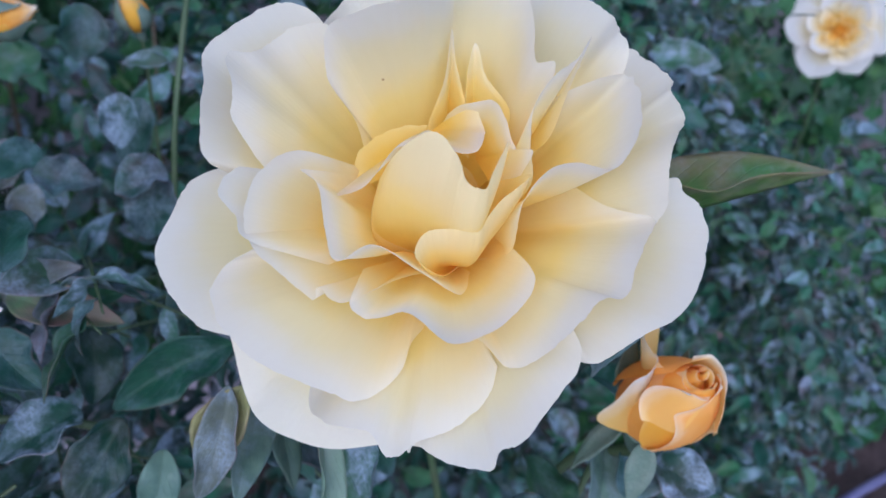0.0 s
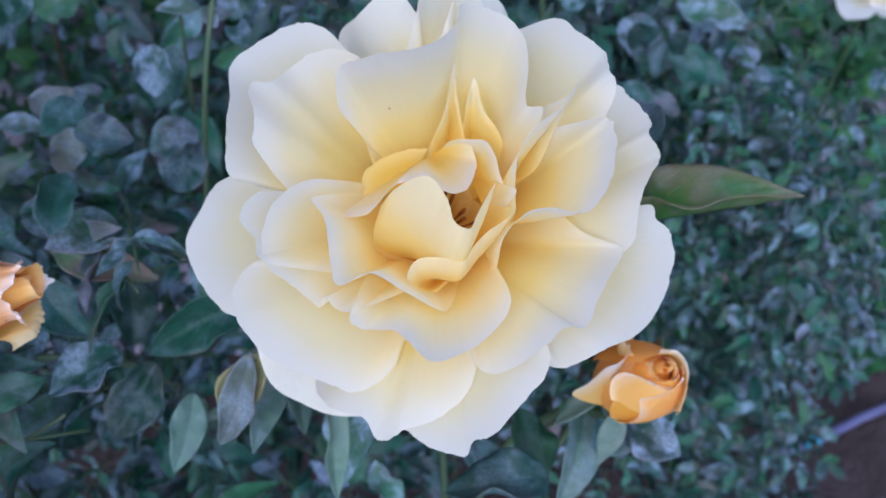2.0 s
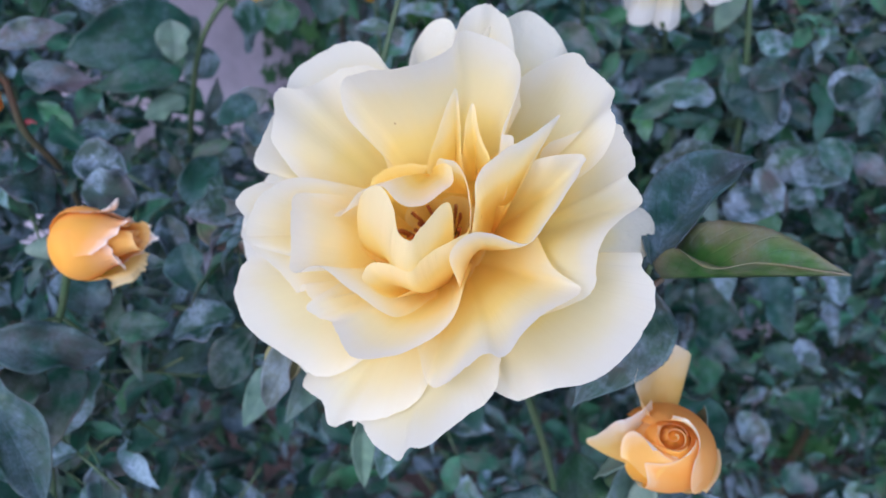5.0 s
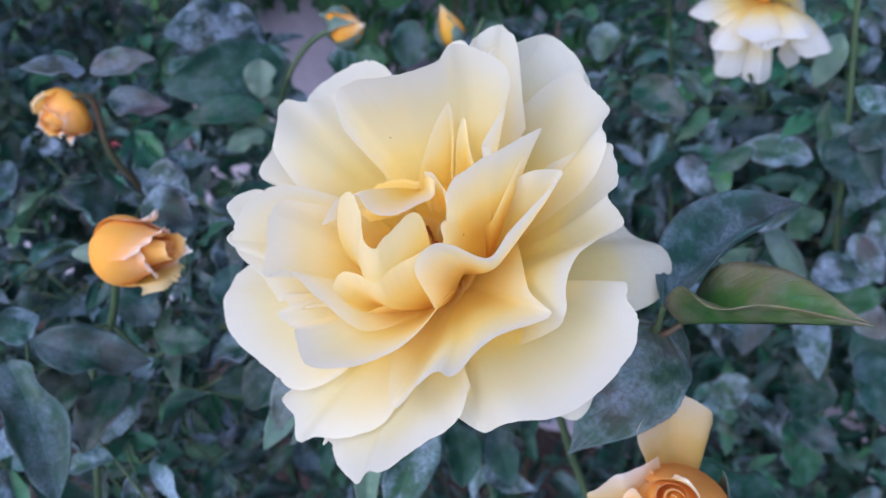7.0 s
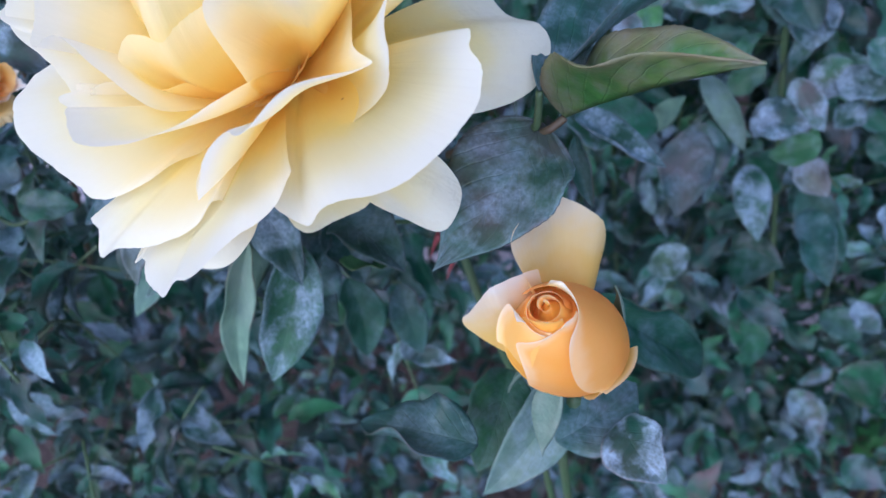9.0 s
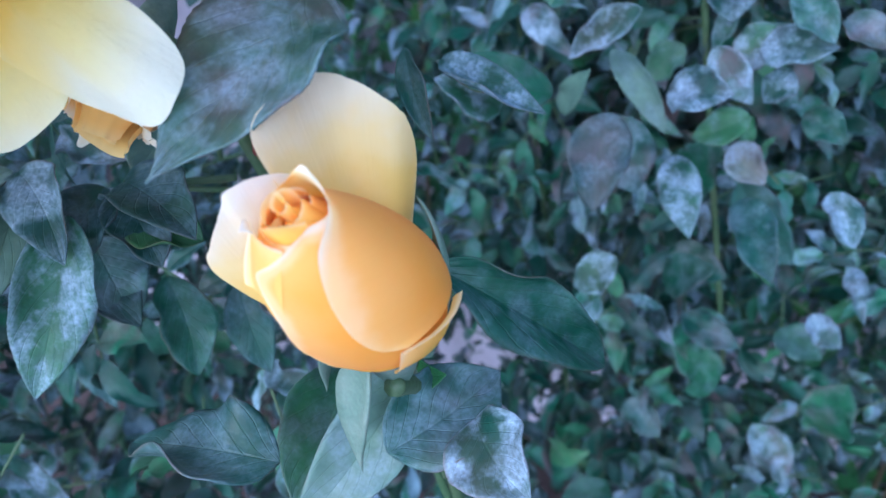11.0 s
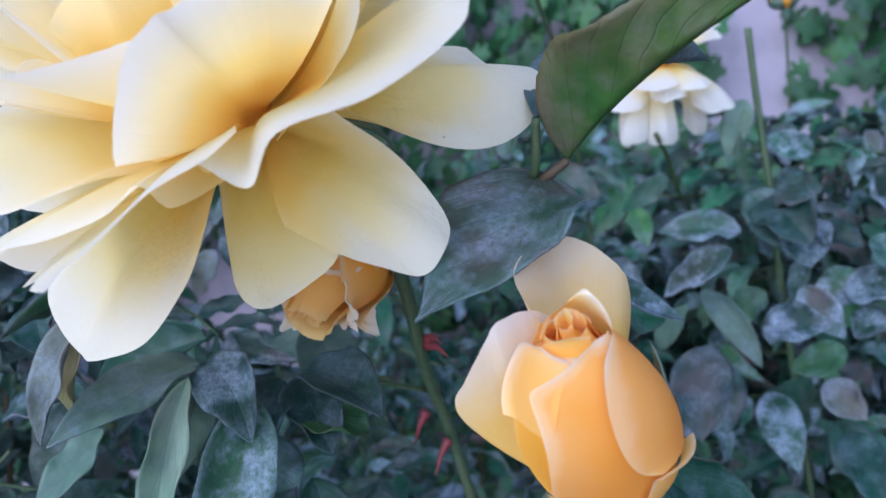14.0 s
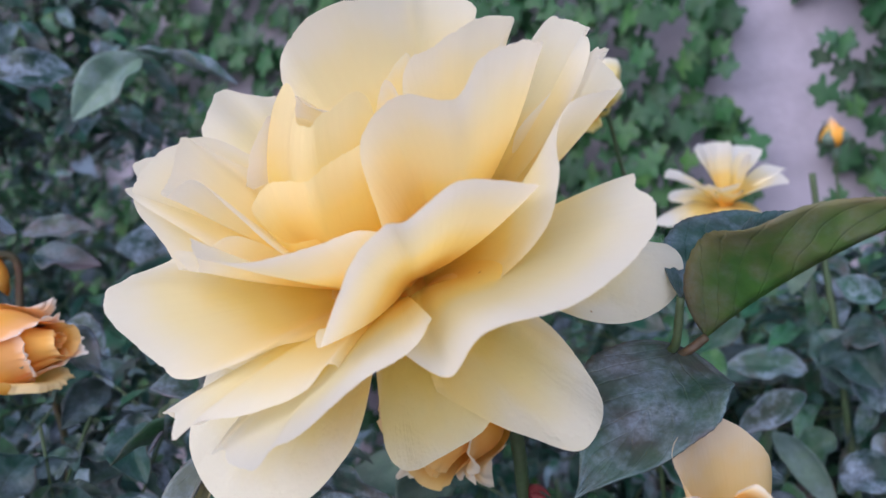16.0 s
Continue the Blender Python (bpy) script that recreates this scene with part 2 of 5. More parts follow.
def plain(name, a, b, scale, rough, bump=0.0, detail=5.0):
    m, n, l, p = material(name)
    geo = n.new("ShaderNodeNewGeometry").outputs["Position"]
    t1, t2 = noisy(n, l, scale, detail, 0.6, geo), noisy(n, l, scale * 9, 3.0, 0.6, geo)
    r = ramp(n, [(0.3, a), (0.7, b)])
    l.new(t1, r.inputs[0])
    g = ramp(n, [(0.3, (0.7, 0.7, 0.7)), (0.7, (1, 1, 1))])
    l.new(t2, g.inputs[0])
    l.new(mixed(n, l, 0.7, r.outputs[0], g.outputs[0], "MULTIPLY"), p.inputs["Base Color"])
    p.inputs["Roughness"].default_value = rough
    if bump:
        l.new(relief(n, l, t2, 0.8, bump), p.inputs["Normal"])
    return m


STEM = plain("green_stem", (0.06, 0.12, 0.045), (0.10, 0.13, 0.06), 60.0, 0.5, 0.0003)
STEM_RED = plain("bronze_stem", (0.14, 0.07, 0.045), (0.10, 0.11, 0.05), 70.0, 0.5, 0.0003)
THORN = plain("red_thorn", (0.22, 0.03, 0.04), (0.30, 0.06, 0.06), 90.0, 0.4)
SEPAL = plain("grey_green_sepal", (0.10, 0.17, 0.12), (0.20, 0.25, 0.20), 120.0, 0.6, 0.0002)
STAMEN = plain("rust_stamen", (0.30, 0.07, 0.01), (0.45, 0.14, 0.02), 300.0, 0.6)
SOIL = plain("garden_soil", (0.055, 0.035, 0.032), (0.11, 0.075, 0.068), 9.0, 0.95, 0.02)
PLASTER = plain("lilac_plaster", (0.47, 0.42, 0.51), (0.54, 0.49, 0.58), 3.0, 0.9, 0.004)
# pale skin of the unseen slab that throws light upwards
BOUNCE_SLAB = plain("pale_bounce_slab", (0.60, 0.57, 0.52), (0.70, 0.67, 0.62), 4.0, 0.9, 0.003)
HOSE = plain("violet_hose", (0.15, 0.14, 0.28), (0.22, 0.21, 0.36), 20.0, 0.4)
COUPLING = plain("blue_coupling", (0.10, 0.40, 0.55), (0.14, 0.48, 0.62), 30.0, 0.4)

# ---- building blocks ----
def part(name, data, mat, parent=None, label=""):
    """One mesh object, from a bmesh or from (verts, faces, skin), under a thing or a part."""
    me = bpy.data.meshes.new(name)
    if isinstance(data, bmesh.types.BMesh):
        data.to_mesh(me)
        data.free()
    else:
        verts, faces, skin = data
        me.from_pydata([tuple(v) for v in verts], [], [tuple(f) for f in faces])
        if skin is not None:
            a = me.attributes.new("skin", "FLOAT_VECTOR", "POINT")
            a.data.foreach_set("vector", np.asarray(skin, np.float32).ravel())
    me.shade_smooth()
    me.materials.append(mat)
    ob = new(name, me)
    if parent is not None:
        ob.parent = parent
    if label:
        tagged(ob, label)
    return ob


def through_knots(knots, steps):
    """A smooth curve through the knots (Catmull-Rom)."""
    k = np.asarray(knots, float)
    c = np.vstack([2 * k[0] - k[1], k, 2 * k[-1] - k[-2]])
    s = np.linspace(0, len(k) - 1, steps)
    i = np.clip(np.floor(s).astype(int), 0, len(k) - 2)
    f = (s - i)[:, None]
    p0, p1, p2, p3 = c[i], c[i + 1], c[i + 2], c[i + 3]
    return 0.5 * (2 * p1 + (p2 - p0) * f + (2 * p0 - 5 * p1 + 4 * p2 - p3) * f**2 + (3 * p1 - p0 - 3 * p2 + p3) * f**3)


def unit(v):
    return v / np.maximum(np.linalg.norm(v, axis=-1, keepdims=True), 1e-9)


def sheet(grid, thick, skin, taper=0.4):
    """A thin closed body round a grid of points: two faces, joined along the border."""
    a, b = grid.shape[:2]
    da, db = np.gradient(grid, axis=0), np.gradient(grid, axis=1)
    nrm = unit(np.cross(da, db))
    for _ in range(2):
        nrm[1:-1] = unit(nrm[:-2] + nrm[1:-1] + nrm[2:])
    w = np.full((a, b, 1), thick / 2)
    w[:, -1] *= taper
    w[0] *= taper
    w[-1] *= taper
    verts = np.concatenate([(grid + nrm * w).reshape(-1, 3), (grid - nrm * w).reshape(-1, 3)])
    faces = []
    half = a * b
    for i in range(a - 1):
        for j in range(b - 1):
            q = (i * b + j, i * b + j + 1, (i + 1) * b + j + 1, (i + 1) * b + j)
            faces.append(q[::-1])
            faces.append(tuple(v + half for v in q))
    ring = [j for j in range(b)] + [i * b + b - 1 for i in range(1, a)] + [(a - 1) * b + j for j in range(b - 2, -1, -1)] + [i * b for i in range(a - 2, 0, -1)]
    for u, v in zip(ring, ring[1:] + ring[:1]):
        faces.append((u, v, v + half, u + half))
    return verts, faces, np.concatenate([skin.reshape(-1, 3)] * 2)


def film(grid, skin):
    """A petal's skin, as thin as it is: one sheet, so that light shines through it."""
    a, b = grid.shape[:2]
    faces = [(i * b + j, (i + 1) * b + j, (i + 1) * b + j + 1, i * b + j + 1) for i in range(a - 1) for j in range(b - 1)]
    return grid.reshape(-1, 3), faces, skin.reshape(-1, 3)


def petal_shape(knots, belly=0.0, lip=0.0, base_h=2.0, base_r=4.0, wave=0.5, seed=0, rows=18, puff=None, tuck=(0, 0), full=38.0, edge=0.4, root=None, nicks=0.28):
    """A petal that fans out from the flower's base to a rim. knots: (angle in degrees, reach, height) in mm round the flower's axis.
    belly: how far its middle bows up (+, falling back) or out (-, cupped); lip: the same, close to the rim.
    puff: (angle, spread, mm), swells its middle out to that side; tuck: degrees by which each end of the rim runs on, down into the flower;
    edge: how far the last of the rim rolls back, in mm; root: (angle, reach, height) of the petal's foot, where it differs."""
    knots = list(knots)
    turn = 1 if knots[-1][0] > knots[0][0] else -1
    if tuck[0]:
        knots.insert(0, (knots[0][0] - turn * tuck[0], knots[0][1] * 0.72, knots[0][2] * 0.6))
    if tuck[1]:
        knots.append((knots[-1][0] + turn * tuck[1], knots[-1][1] * 0.72, knots[-1][2] * 0.6))
    k = np.array([(r * math.cos(radians(a)), r * math.sin(radians(a)), h) for a, r, h in knots])
    steps = min(96, 10 * (len(k) - 1) + 1)
    rim = through_knots(k, steps)
    mid = unit(k.mean(0) * (1, 1, 0))
    way = unit(rim * (1, 1, 0))
    base = np.array((0, 0, base_h)) + base_r * unit(0.75 * mid + 0.25 * way)
    if root:
        base = np.array((root[1] * math.cos(radians(root[0])), root[1] * math.sin(radians(root[0])), root[2])) + 0.08 * (rim - rim.mean(0)) * (1, 1, 0)
    # the middle of the petal follows an evened rim, so that ruffles stay near the edge
    even = rim.copy()
    for _ in range(steps // 2):
        even[1:-1] = 0.25 * even[:-2] + 0.5 * even[1:-1] + 0.25 * even[2:]
    ruffle, rim = rim - even, even
    nick = np.random.RandomState(seed + 3).normal(0, 1, steps + 4)
    nick = np.convolve(nick, (0.15, 0.25, 0.2, 0.25, 0.15), "valid") + 0.5 * nick[2:-2]
    ruffle = ruffle + unit(even - base) * nick[:, None] * nicks
    chord = rim - base
    length = np.linalg.norm(chord, axis=1, keepdims=True)
    cu = chord / length
    up = np.array((0, 0, 1.0)) - cu[:, 2:3] * cu
    side = np.linalg.norm(up, axis=1, keepdims=True)
    up = up / np.maximum(side, 0.25)
    r = np.linspace(0, 1, rows) ** 0.85
    g = np.zeros((steps, rows, 3))
    rr = r[None, :, None]
    bow = 2 * rr * (1 - rr) * belly * length[:, None] + 4 * rr**2 * (1 - rr) * lip * length[:, None]
    g = base[:, None] + chord[:, None] * rr + up[:, None] * bow
    g = g + ruffle[:, None] * rr**2.7
    if puff:
        a = np.radians(puff[0] + puff[1] * np.linspace(-1, 1, steps))
        out = np.stack([np.cos(a), np.sin(a), np.zeros(steps)], -1)
        fade = np.sin(np.linspace(0, math.pi, steps)) ** 0.8
        g = g + out[:, None] * (puff[2] * fade[:, None, None]) * (6.75 * rr**2 * (1 - rr) * 0.6 + 4 * rr * (1 - rr) * 0.4)
    if edge:
        g = g - up[:, None] * edge * np.clip((rr - 0.9) / 0.1, 0, 1) ** 2 * (0.7 + 0.6 * np.sin(np.linspace(0, 9, steps) + seed))[:, None, None]
    rng = np.random.RandomState(seed + 11)
    s = np.linspace(0, 1, steps)[:, None, None]
    und = sum(rng.uniform(0.5, 1) * np.sin(s * rng.uniform(4, 16) + rng.uniform(0, 6) + rr * rng.uniform(-3, 3)) for _ in range(4)) / 2
    g = g + up[:, None] * und * wave * rr * (1.15 - rr)
    skin = np.zeros((steps, rows, 3))
    skin[..., 0] = np.linspace(-1, 1, steps)[:, None]
    skin[..., 1] = np.clip(r[None] * np.clip(length / full, 0.6, 1.0), 0, 1)
    return film(g / 1000.0, skin)


def tube(points, radii, ring=8):
    p = np.asarray(points, float)
    t = unit(np.gradient(p, axis=0))
    ref = np.array((0.31, 0.2, 0.93))
    x = unit(np.cross(t, ref))
    y = np.cross(t, x)
    rad = np.interp(np.linspace(0, 1, len(p)), np.linspace(0, 1, len(radii)), radii)
    ang = np.linspace(0, 2 * math.pi, ring, endpoint=False)
    v = (p[:, None] + rad[:, None, None] * (np.cos(ang)[None, :, None] * x[:, None] + np.sin(ang)[None, :, None] * y[:, None])).reshape(-1, 3)
    f = [(i * ring + j, i * ring + (j + 1) % ring, (i + 1) * ring + (j + 1) % ring, (i + 1) * ring + j) for i in range(len(p) - 1) for j in range(ring)]
    f += [tuple(range(ring))[::-1], tuple((len(p) - 1) * ring + j for j in range(ring))]
    skin = np.zeros((len(v), 3))
    return v, f, skin


def stem(name, knots, radii, mat, parent=None, label="", ring=8):
    return part(name, tube(through_knots(knots, 8 * (len(knots) - 1) + 1), radii, ring), mat, parent, label)


def blade(length, width, fold=20.0, droop=0.15, twist=0.0, teeth=0.07, rows=21, cols=7, wave=0.028, seed=0, fat=0.42, thick=0.00035, curl=None, sway=None, dent=0.0):
    """A leaf along +y from the origin, its upper face to +z. fold: degrees by which each half rises; droop: fall of the tip, as a share of its length;
    curl: degrees by which the margins (at -x, at +x) roll up beyond the fold; sway: sideways bend; wave: ripple of the margins."""
    rng = np.random.RandomState(seed + 5)
    v = np.linspace(0, 1, rows)
    rise = 0.72
    fall = rise * (1 - fat) / fat
    prof = v**rise * (1 - v) ** fall
    prof = prof / prof.max()
    saw = (np.arange(rows) % 4) / 3.0 - 0.5 if rows > 40 else np.zeros(rows)
    tooth = 1 + teeth * saw * (v > 0.1) * np.clip((0.97 - v) / 0.15, 0, 1)
    curl = curl or (rng.uniform(-25, 50), rng.uniform(-25, 50))
    sway = rng.uniform(-0.07, 0.07) if sway is None else sway
    side = cols // 2
    un = np.linspace(0, 1, side + 1)
    mid = 0.5 * (un[1:] + un[:-1])
    line = np.zeros((rows, cols, 2))
    for k, sg in ((0, -1), (1, 1)):
        a, b, f1, f2 = rng.uniform(0, 6), rng.uniform(0, 6), rng.uniform(6, 10), rng.uniform(13, 19)
        ripple = np.sin(v * f1 + a) + 0.55 * np.sin(v * f2 + b)
        th = fold + curl[k] * mid[None] ** 1.6 * (0.35 + 0.9 * np.sin(np.pi * v[:, None])) + 950 * wave * ripple[:, None] * mid[None] ** 1.2 * np.sin(np.pi * v[:, None] ** 0.8)
        th = np.radians(th)
        half = 0.5 * width * prof[:, None] * np.where(mid[None] > 0.75, tooth[:, None], 1.0) * np.diff(un)[None]
        xs, zs = np.cumsum(half * np.cos(th), 1), np.cumsum(half * np.sin(th), 1)
        at = range(side - 1, -1, -1) if sg < 0 else range(side + 1, cols)
        for q, c in enumerate(at):
            line[:, c, 0], line[:, c, 1] = sg * xs[:, q], zs[:, q]
    x, z = line[..., 0], line[..., 1]
    # the blade swells a little between its veins
    z = z + dent * width * np.sin(v[:, None] * 40 - 14 * np.abs(np.linspace(-1, 1, cols))[None]) * np.abs(np.linspace(-1, 1, cols))[None] * (1 - np.abs(np.linspace(-1, 1, cols))[None])
    ang = droop * 2.2 * v
    y0 = np.concatenate([[0], np.cumsum(np.cos(0.5 * (ang[1:] + ang[:-1])) * np.diff(v))]) * length
    z0 = -np.concatenate([[0], np.cumsum(np.sin(0.5 * (ang[1:] + ang[:-1])) * np.diff(v))]) * length
    tw = np.radians(twist) * v[:, None]
    g = np.zeros((rows, cols, 3))
    g[..., 0] = x * np.cos(tw) - z * np.sin(tw) + sway * length * (4 * v * (1 - v))[:, None]
    zz = x * np.sin(tw) + z * np.cos(tw)
    g[..., 1] = y0[:, None] + zz * np.sin(ang)[:, None]
    g[..., 2] = z0[:, None] + zz * np.cos(ang)[:, None]
    u = np.linspace(-1, 1, cols)
    skin = np.zeros((rows, cols, 3))
    skin[..., 0], skin[..., 1] = u[None], v[:, None]
    return sheet(g, thick, skin, 0.5) if thick else (g.reshape(-1, 3), [(i * cols + j, i * cols + j + 1, (i + 1) * cols + j + 1, (i + 1) * cols + j) for i in range(rows - 1) for j in range(cols - 1)], skin.reshape(-1, 3))


def aim(base, tip, face):
    """The pose of a blade from base towards tip, its upper side turned to face."""
    y = (Vector(tip) - Vector(base)).normalized()
    f = Vector(face)
    z = (f - f.dot(y) * y).normalized()
    x = y.cross(z)
    m = Matrix((x, y, z)).transposed().to_4x4()
    m.translation = base
    return m


def leaf(base, tip, width, face, parent, mat=None, name="leaf", label="", **more):
    length = (Vector(tip) - Vector(base)).length * (1 + 0.12 * more.get("droop", 0.15))
    ob = part(name, blade(length, width, **dict(dict(rows=61, cols=13, dent=0.02), **more)), mat or LEAF, parent, label)
    # the chord of the drooping blade points at the tip
    d = more.get("droop", 0.15)
    ob.matrix_basis = aim(base, tip, face) @ Matrix.Rotation(d * 1.1, 4, "X")
    return ob


def thing(name, label, category, at=(0, 0, 0), group=""):
    return tagged(new(name), label, category, group)


def wrap_shape(a0, a1, length, radius, top, flare=0.0, dip=0.22, base=0.0, seed=0, cols=61, rows=19, ragged=0.0, frill=0.0, pointed=0.0):
    """A bud petal wound round the axis from angle a0 to a1 (degrees), in mm: radius at its belly, top: radius at its rim, flare: rolled-out rim,
    frill: small folds of the rim, ragged: torn rim, pointed: how far the petal narrows to its tip."""
    rng = np.random.RandomState(seed)
    s, r = np.linspace(0, 1, cols)[:, None], np.linspace(0, 1, rows)[None]
    e, span = np.abs(2 * s - 1), abs(a1 - a0) / 165
    a = np.radians(0.5 * (a0 + a1) + 0.5 * (a1 - a0) * (2 * s - 1) * (1 - pointed * r**1.6))
    torn = np.convolve(rng.uniform(-1, 1, cols + 4), (0.1, 0.2, 0.4, 0.2, 0.1), "valid")[:, None] * ragged
    hgt = length * (1 - dip * e**2.5 + 0.02 * np.sin(7 * s + seed) + torn * r**3) * r + base
    t = np.clip(hgt / length, 0, 1.05)
    rad = radius * np.sin(np.pi * np.clip(t, 0, 1) ** 0.75) ** 0.75 * (1 - t**3) + top * t**2.2 + 1.2 * (1 - t)
    lip = np.clip((r - 0.72) / 0.28, 0, 1) ** 1.7
    rad = rad + flare * lip * (0.6 + 0.4 * np.sin(5 * s + seed)) + 0.5 * s
    rad = rad + frill * lip * (np.sin(23 * s * span + seed) + 0.6 * np.sin(37 * s * span + 2 * seed)) * 0.5
    g = np.stack([rad * np.cos(a), rad * np.sin(a), hgt - 0.5 * abs(flare) * np.clip((r - 0.85) / 0.15, 0, 1) ** 2 + 0 * a], -1)
    skin = np.zeros((cols, rows, 3))
    skin[..., 0], skin[..., 1] = 2 * s - 1, r
    return film(g / 1000.0, skin)


def sepal_shape(length, width, bend, seed=0):
    """A narrow pointed sepal along +y, bending back by bend (share of its length)."""
    return blade(length, width, 12, bend, 8 * (seed % 3 - 1), 0.0, 13, 5, 0.01, seed, 0.3, 0.0005, (20, 20), 0.0)


def upright(at, axis):
    """The pose of a flower at a place, its axis along axis."""
    m = Vector(axis).to_track_quat("Z", "Y").to_matrix().to_4x4()
    m.translation = at
    return m


def bud(at, axis, length, radius, label, opened=0.5, mat=None, outer=None, group="rose buds", turn=0.0, sepals=4):
    """A rosebud: tight inner scrolls, overlapping outer petals whose rims roll out as it opens, sepals and a green hip."""
    th = thing("rose_bud", label, "rosebud", group=group)
    th.matrix_basis = upright(at, axis)
    L, R = length * 1000, radius * 1000
    mat, outer = mat or APRICOT, outer or mat or APRICOT
    tight = opened < 0.2
    for k in range(4):
        part("inner_petal", wrap_shape(turn + 130 * k, turn + 130 * k + 230, L * (0.84 + 0.03 * k + 0.09 * opened), R * (0.40 + 0.13 * k), R * (0.03 if tight else 0.08 + 0.10 * k + 0.1 * opened), 0.3 * k * opened, 0.1, seed=k, frill=0.05 * R * opened), EMBER if outer is APRICOT_PINK else APRICOT_DEEP, th)
    for k in range(3):
        part("outer_petal", wrap_shape(turn + 40 + 120 * k, turn + 40 + 120 * k + 165, L * (1.0 - 0.17 * opened * k), R * (0.90 + 0.07 * k), R * (0.06 if tight else 0.30 + 0.45 * opened), R * opened * (0.12 + 0.25 * k), 0.20 + 0.2 * opened, seed=k + 3, ragged=0.12 * opened, frill=0.17 * R * opened), APRICOT_YELLOW if tight and k == 1 else outer, th)
    if opened > 0.3:
        part("outer_petal", wrap_shape(turn + 20, turn + 125, L * 0.96, R * 1.05, R * 1.0, R * 1.0 * opened, 0.30, seed=8, ragged=0.05, frill=0.1 * R * opened), APRICOT_YELLOW, th)
        part("outer_petal", wrap_shape(turn + 190, turn + 250, L * 0.80, R * 1.06, R * 0.9, R * 0.7 * opened, 0.35, seed=12, ragged=0.06, frill=0.1 * R * opened), outer, th)
    h = np.linspace(0, 1, 7)
    hip = part("hip", tube(np.stack([0 * h, 0 * h, -R * 0.0009 + R * 0.0011 * h], -1), [R * 0.00012, R * 0.0003, R * 0.0004, R * 0.00036], 10), SEPAL, th)
    for k in range(sepals):
        a = turn + 20 + 360 * k / sepals
        if tight:
            part("sepal", wrap_shape(a - 33, a + 33, L * (0.80 + 0.08 * (k % 3)), R * 1.12, R * 0.5, R * 0.25, 0.0, seed=k, cols=9, rows=15, pointed=0.95), SEPAL, hip)
        else:
            s = part("sepal", sepal_shape(L * 0.0007, R * 0.0006, 0.5 if opened > 0.6 else -0.35, k), SEPAL, hip)
            s.matrix_basis = pose(0, 0, 0.0005, 0, 0, a) @ pose(0, R * 0.00045, 0, 40 if opened > 0.6 else 62, 0, 0)
    return th


# ---- the open rose ----
rose = thing("rose_bloom", "wide open cream yellow rose with ruffled golden-hearted petals", "rose", group="open roses")
rose.matrix_basis = Matrix(((1.00000, -0.00000, 0.00000, 0.00400), (0.00000, 0.71407, -0.70007, 0.15500), (0.00000, 0.70007, 0.71407, 0.91600), (0, 0, 0, 1)))


def rose_petal(*knots, mat=None, **more):
    return part("petal", petal_shape(knots, seed=len(knots) * 7 + int(abs(knots[0][0])), nicks=0.06 if mat else 0.2, **more), mat or CREAM, rose)


rose_petal((52, 42.0, -16.1), (40, 43.7, -18.3), (33, 50.0, -19.0), (26, 51.2, -20.2), (18, 47.4, -21.1), (12, 40.4, -19.9), (4, 34.1, -11.9), (-2, 25.4, 1.2), (3, 21.9, 4.4), mat=CREAM_BACK, belly=0.18, base_h=0)
rose_petal((-93, 14.9, 1.8), (-86, 25.6, -6.2), (-84, 31.6, -11.5), (-79, 32.9, -15.4), (-71, 29.5, -17.8), (-45, 28.8, -14.4), mat=CREAM_BACK, belly=0.2, base_h=-0.5, tuck=(0, 14))
rose_petal((-17, 34.6, 11.0), (-12, 35.3, -1.3), (-12, 37.2, -10.9), (-16, 41.0, -16.7), (-23, 44.0, -17.4), (-30, 43.3, -18.1), (-36, 36.7, -16.0), (-44, 30.2, -13.2), mat=CREAM_BACK, belly=0.22, base_h=0.5, tuck=(14, 16))
rose_petal((-152, 53.4, -0.8), (-137, 57.5, -2.3), (-131, 59.7, -8.1), (-125, 58.7, -11.8), (-113, 54.6, -7.7), (-96, 46.9, -4.4), (-83, 38.9, 0.3), (-78, 32.2, 2.4), (-78, 19.4, 4.2), mat=CREAM_BACK, belly=0.15, base_h=0)
rose_petal((173, 52.6, 15.9), (181, 59.2, 10.9), (189, 63.4, 9.2), (197, 61.7, 8.5), (204, 58.3, 9.1), (211, 53.0, 9.9), belly=0.08, base_h=0.5, tuck=(14, 14))
rose_petal((8, 38.2, 13.0), (12, 50.5, 17.0), (8, 52.8, 17.1), (3, 56.3, 16.4), (-5, 56.9, 17.1), (-19, 54.5, 20.5), (-32, 47.8, 23.0), (-42, 44.7, 17.6), (-49, 36.9, 20.5), belly=0.1, base_h=1, tuck=(0, 10))
rose_petal((123, 60.5, -0.8), (117, 59.6, 8.5), (110, 60.6, 14.3), (105, 59.4, 16.0), (102, 54.8, 15.2), mat=CREAM_BACK, belly=0.0, base_h=0, tuck=(10, 14))
rose_petal((92, 51.9, 22.2), (91, 60.8, 13.3), (89, 67.3, 6.4), (84, 66.5, 1.9), (80, 63.8, -0.7), (77, 59.6, -5.6), mat=CREAM_BACK, belly=0.0, base_h=0, tuck=(8, 12))
rose_petal((101, 52.9, 20.0), (100, 59.5, 18.5), (96, 62.4, 18.0), (91, 60.1, 21.6), (85, 56.1, 21.6), belly=0.0, base_h=0.5, tuck=(10, 10))
rose_petal((174, 43.5, 20.4), (175, 45.3, 33.1), (166, 49.5, 31.4), (155, 56.2, 25.3), (148, 62.1, 22.5), (140, 60.8, 23.1), (130, 57.9, 23.2), (125, 53.2, 21.9), (122, 46.2, 18.4), belly=-0.05, base_h=1, tuck=(12, 14))
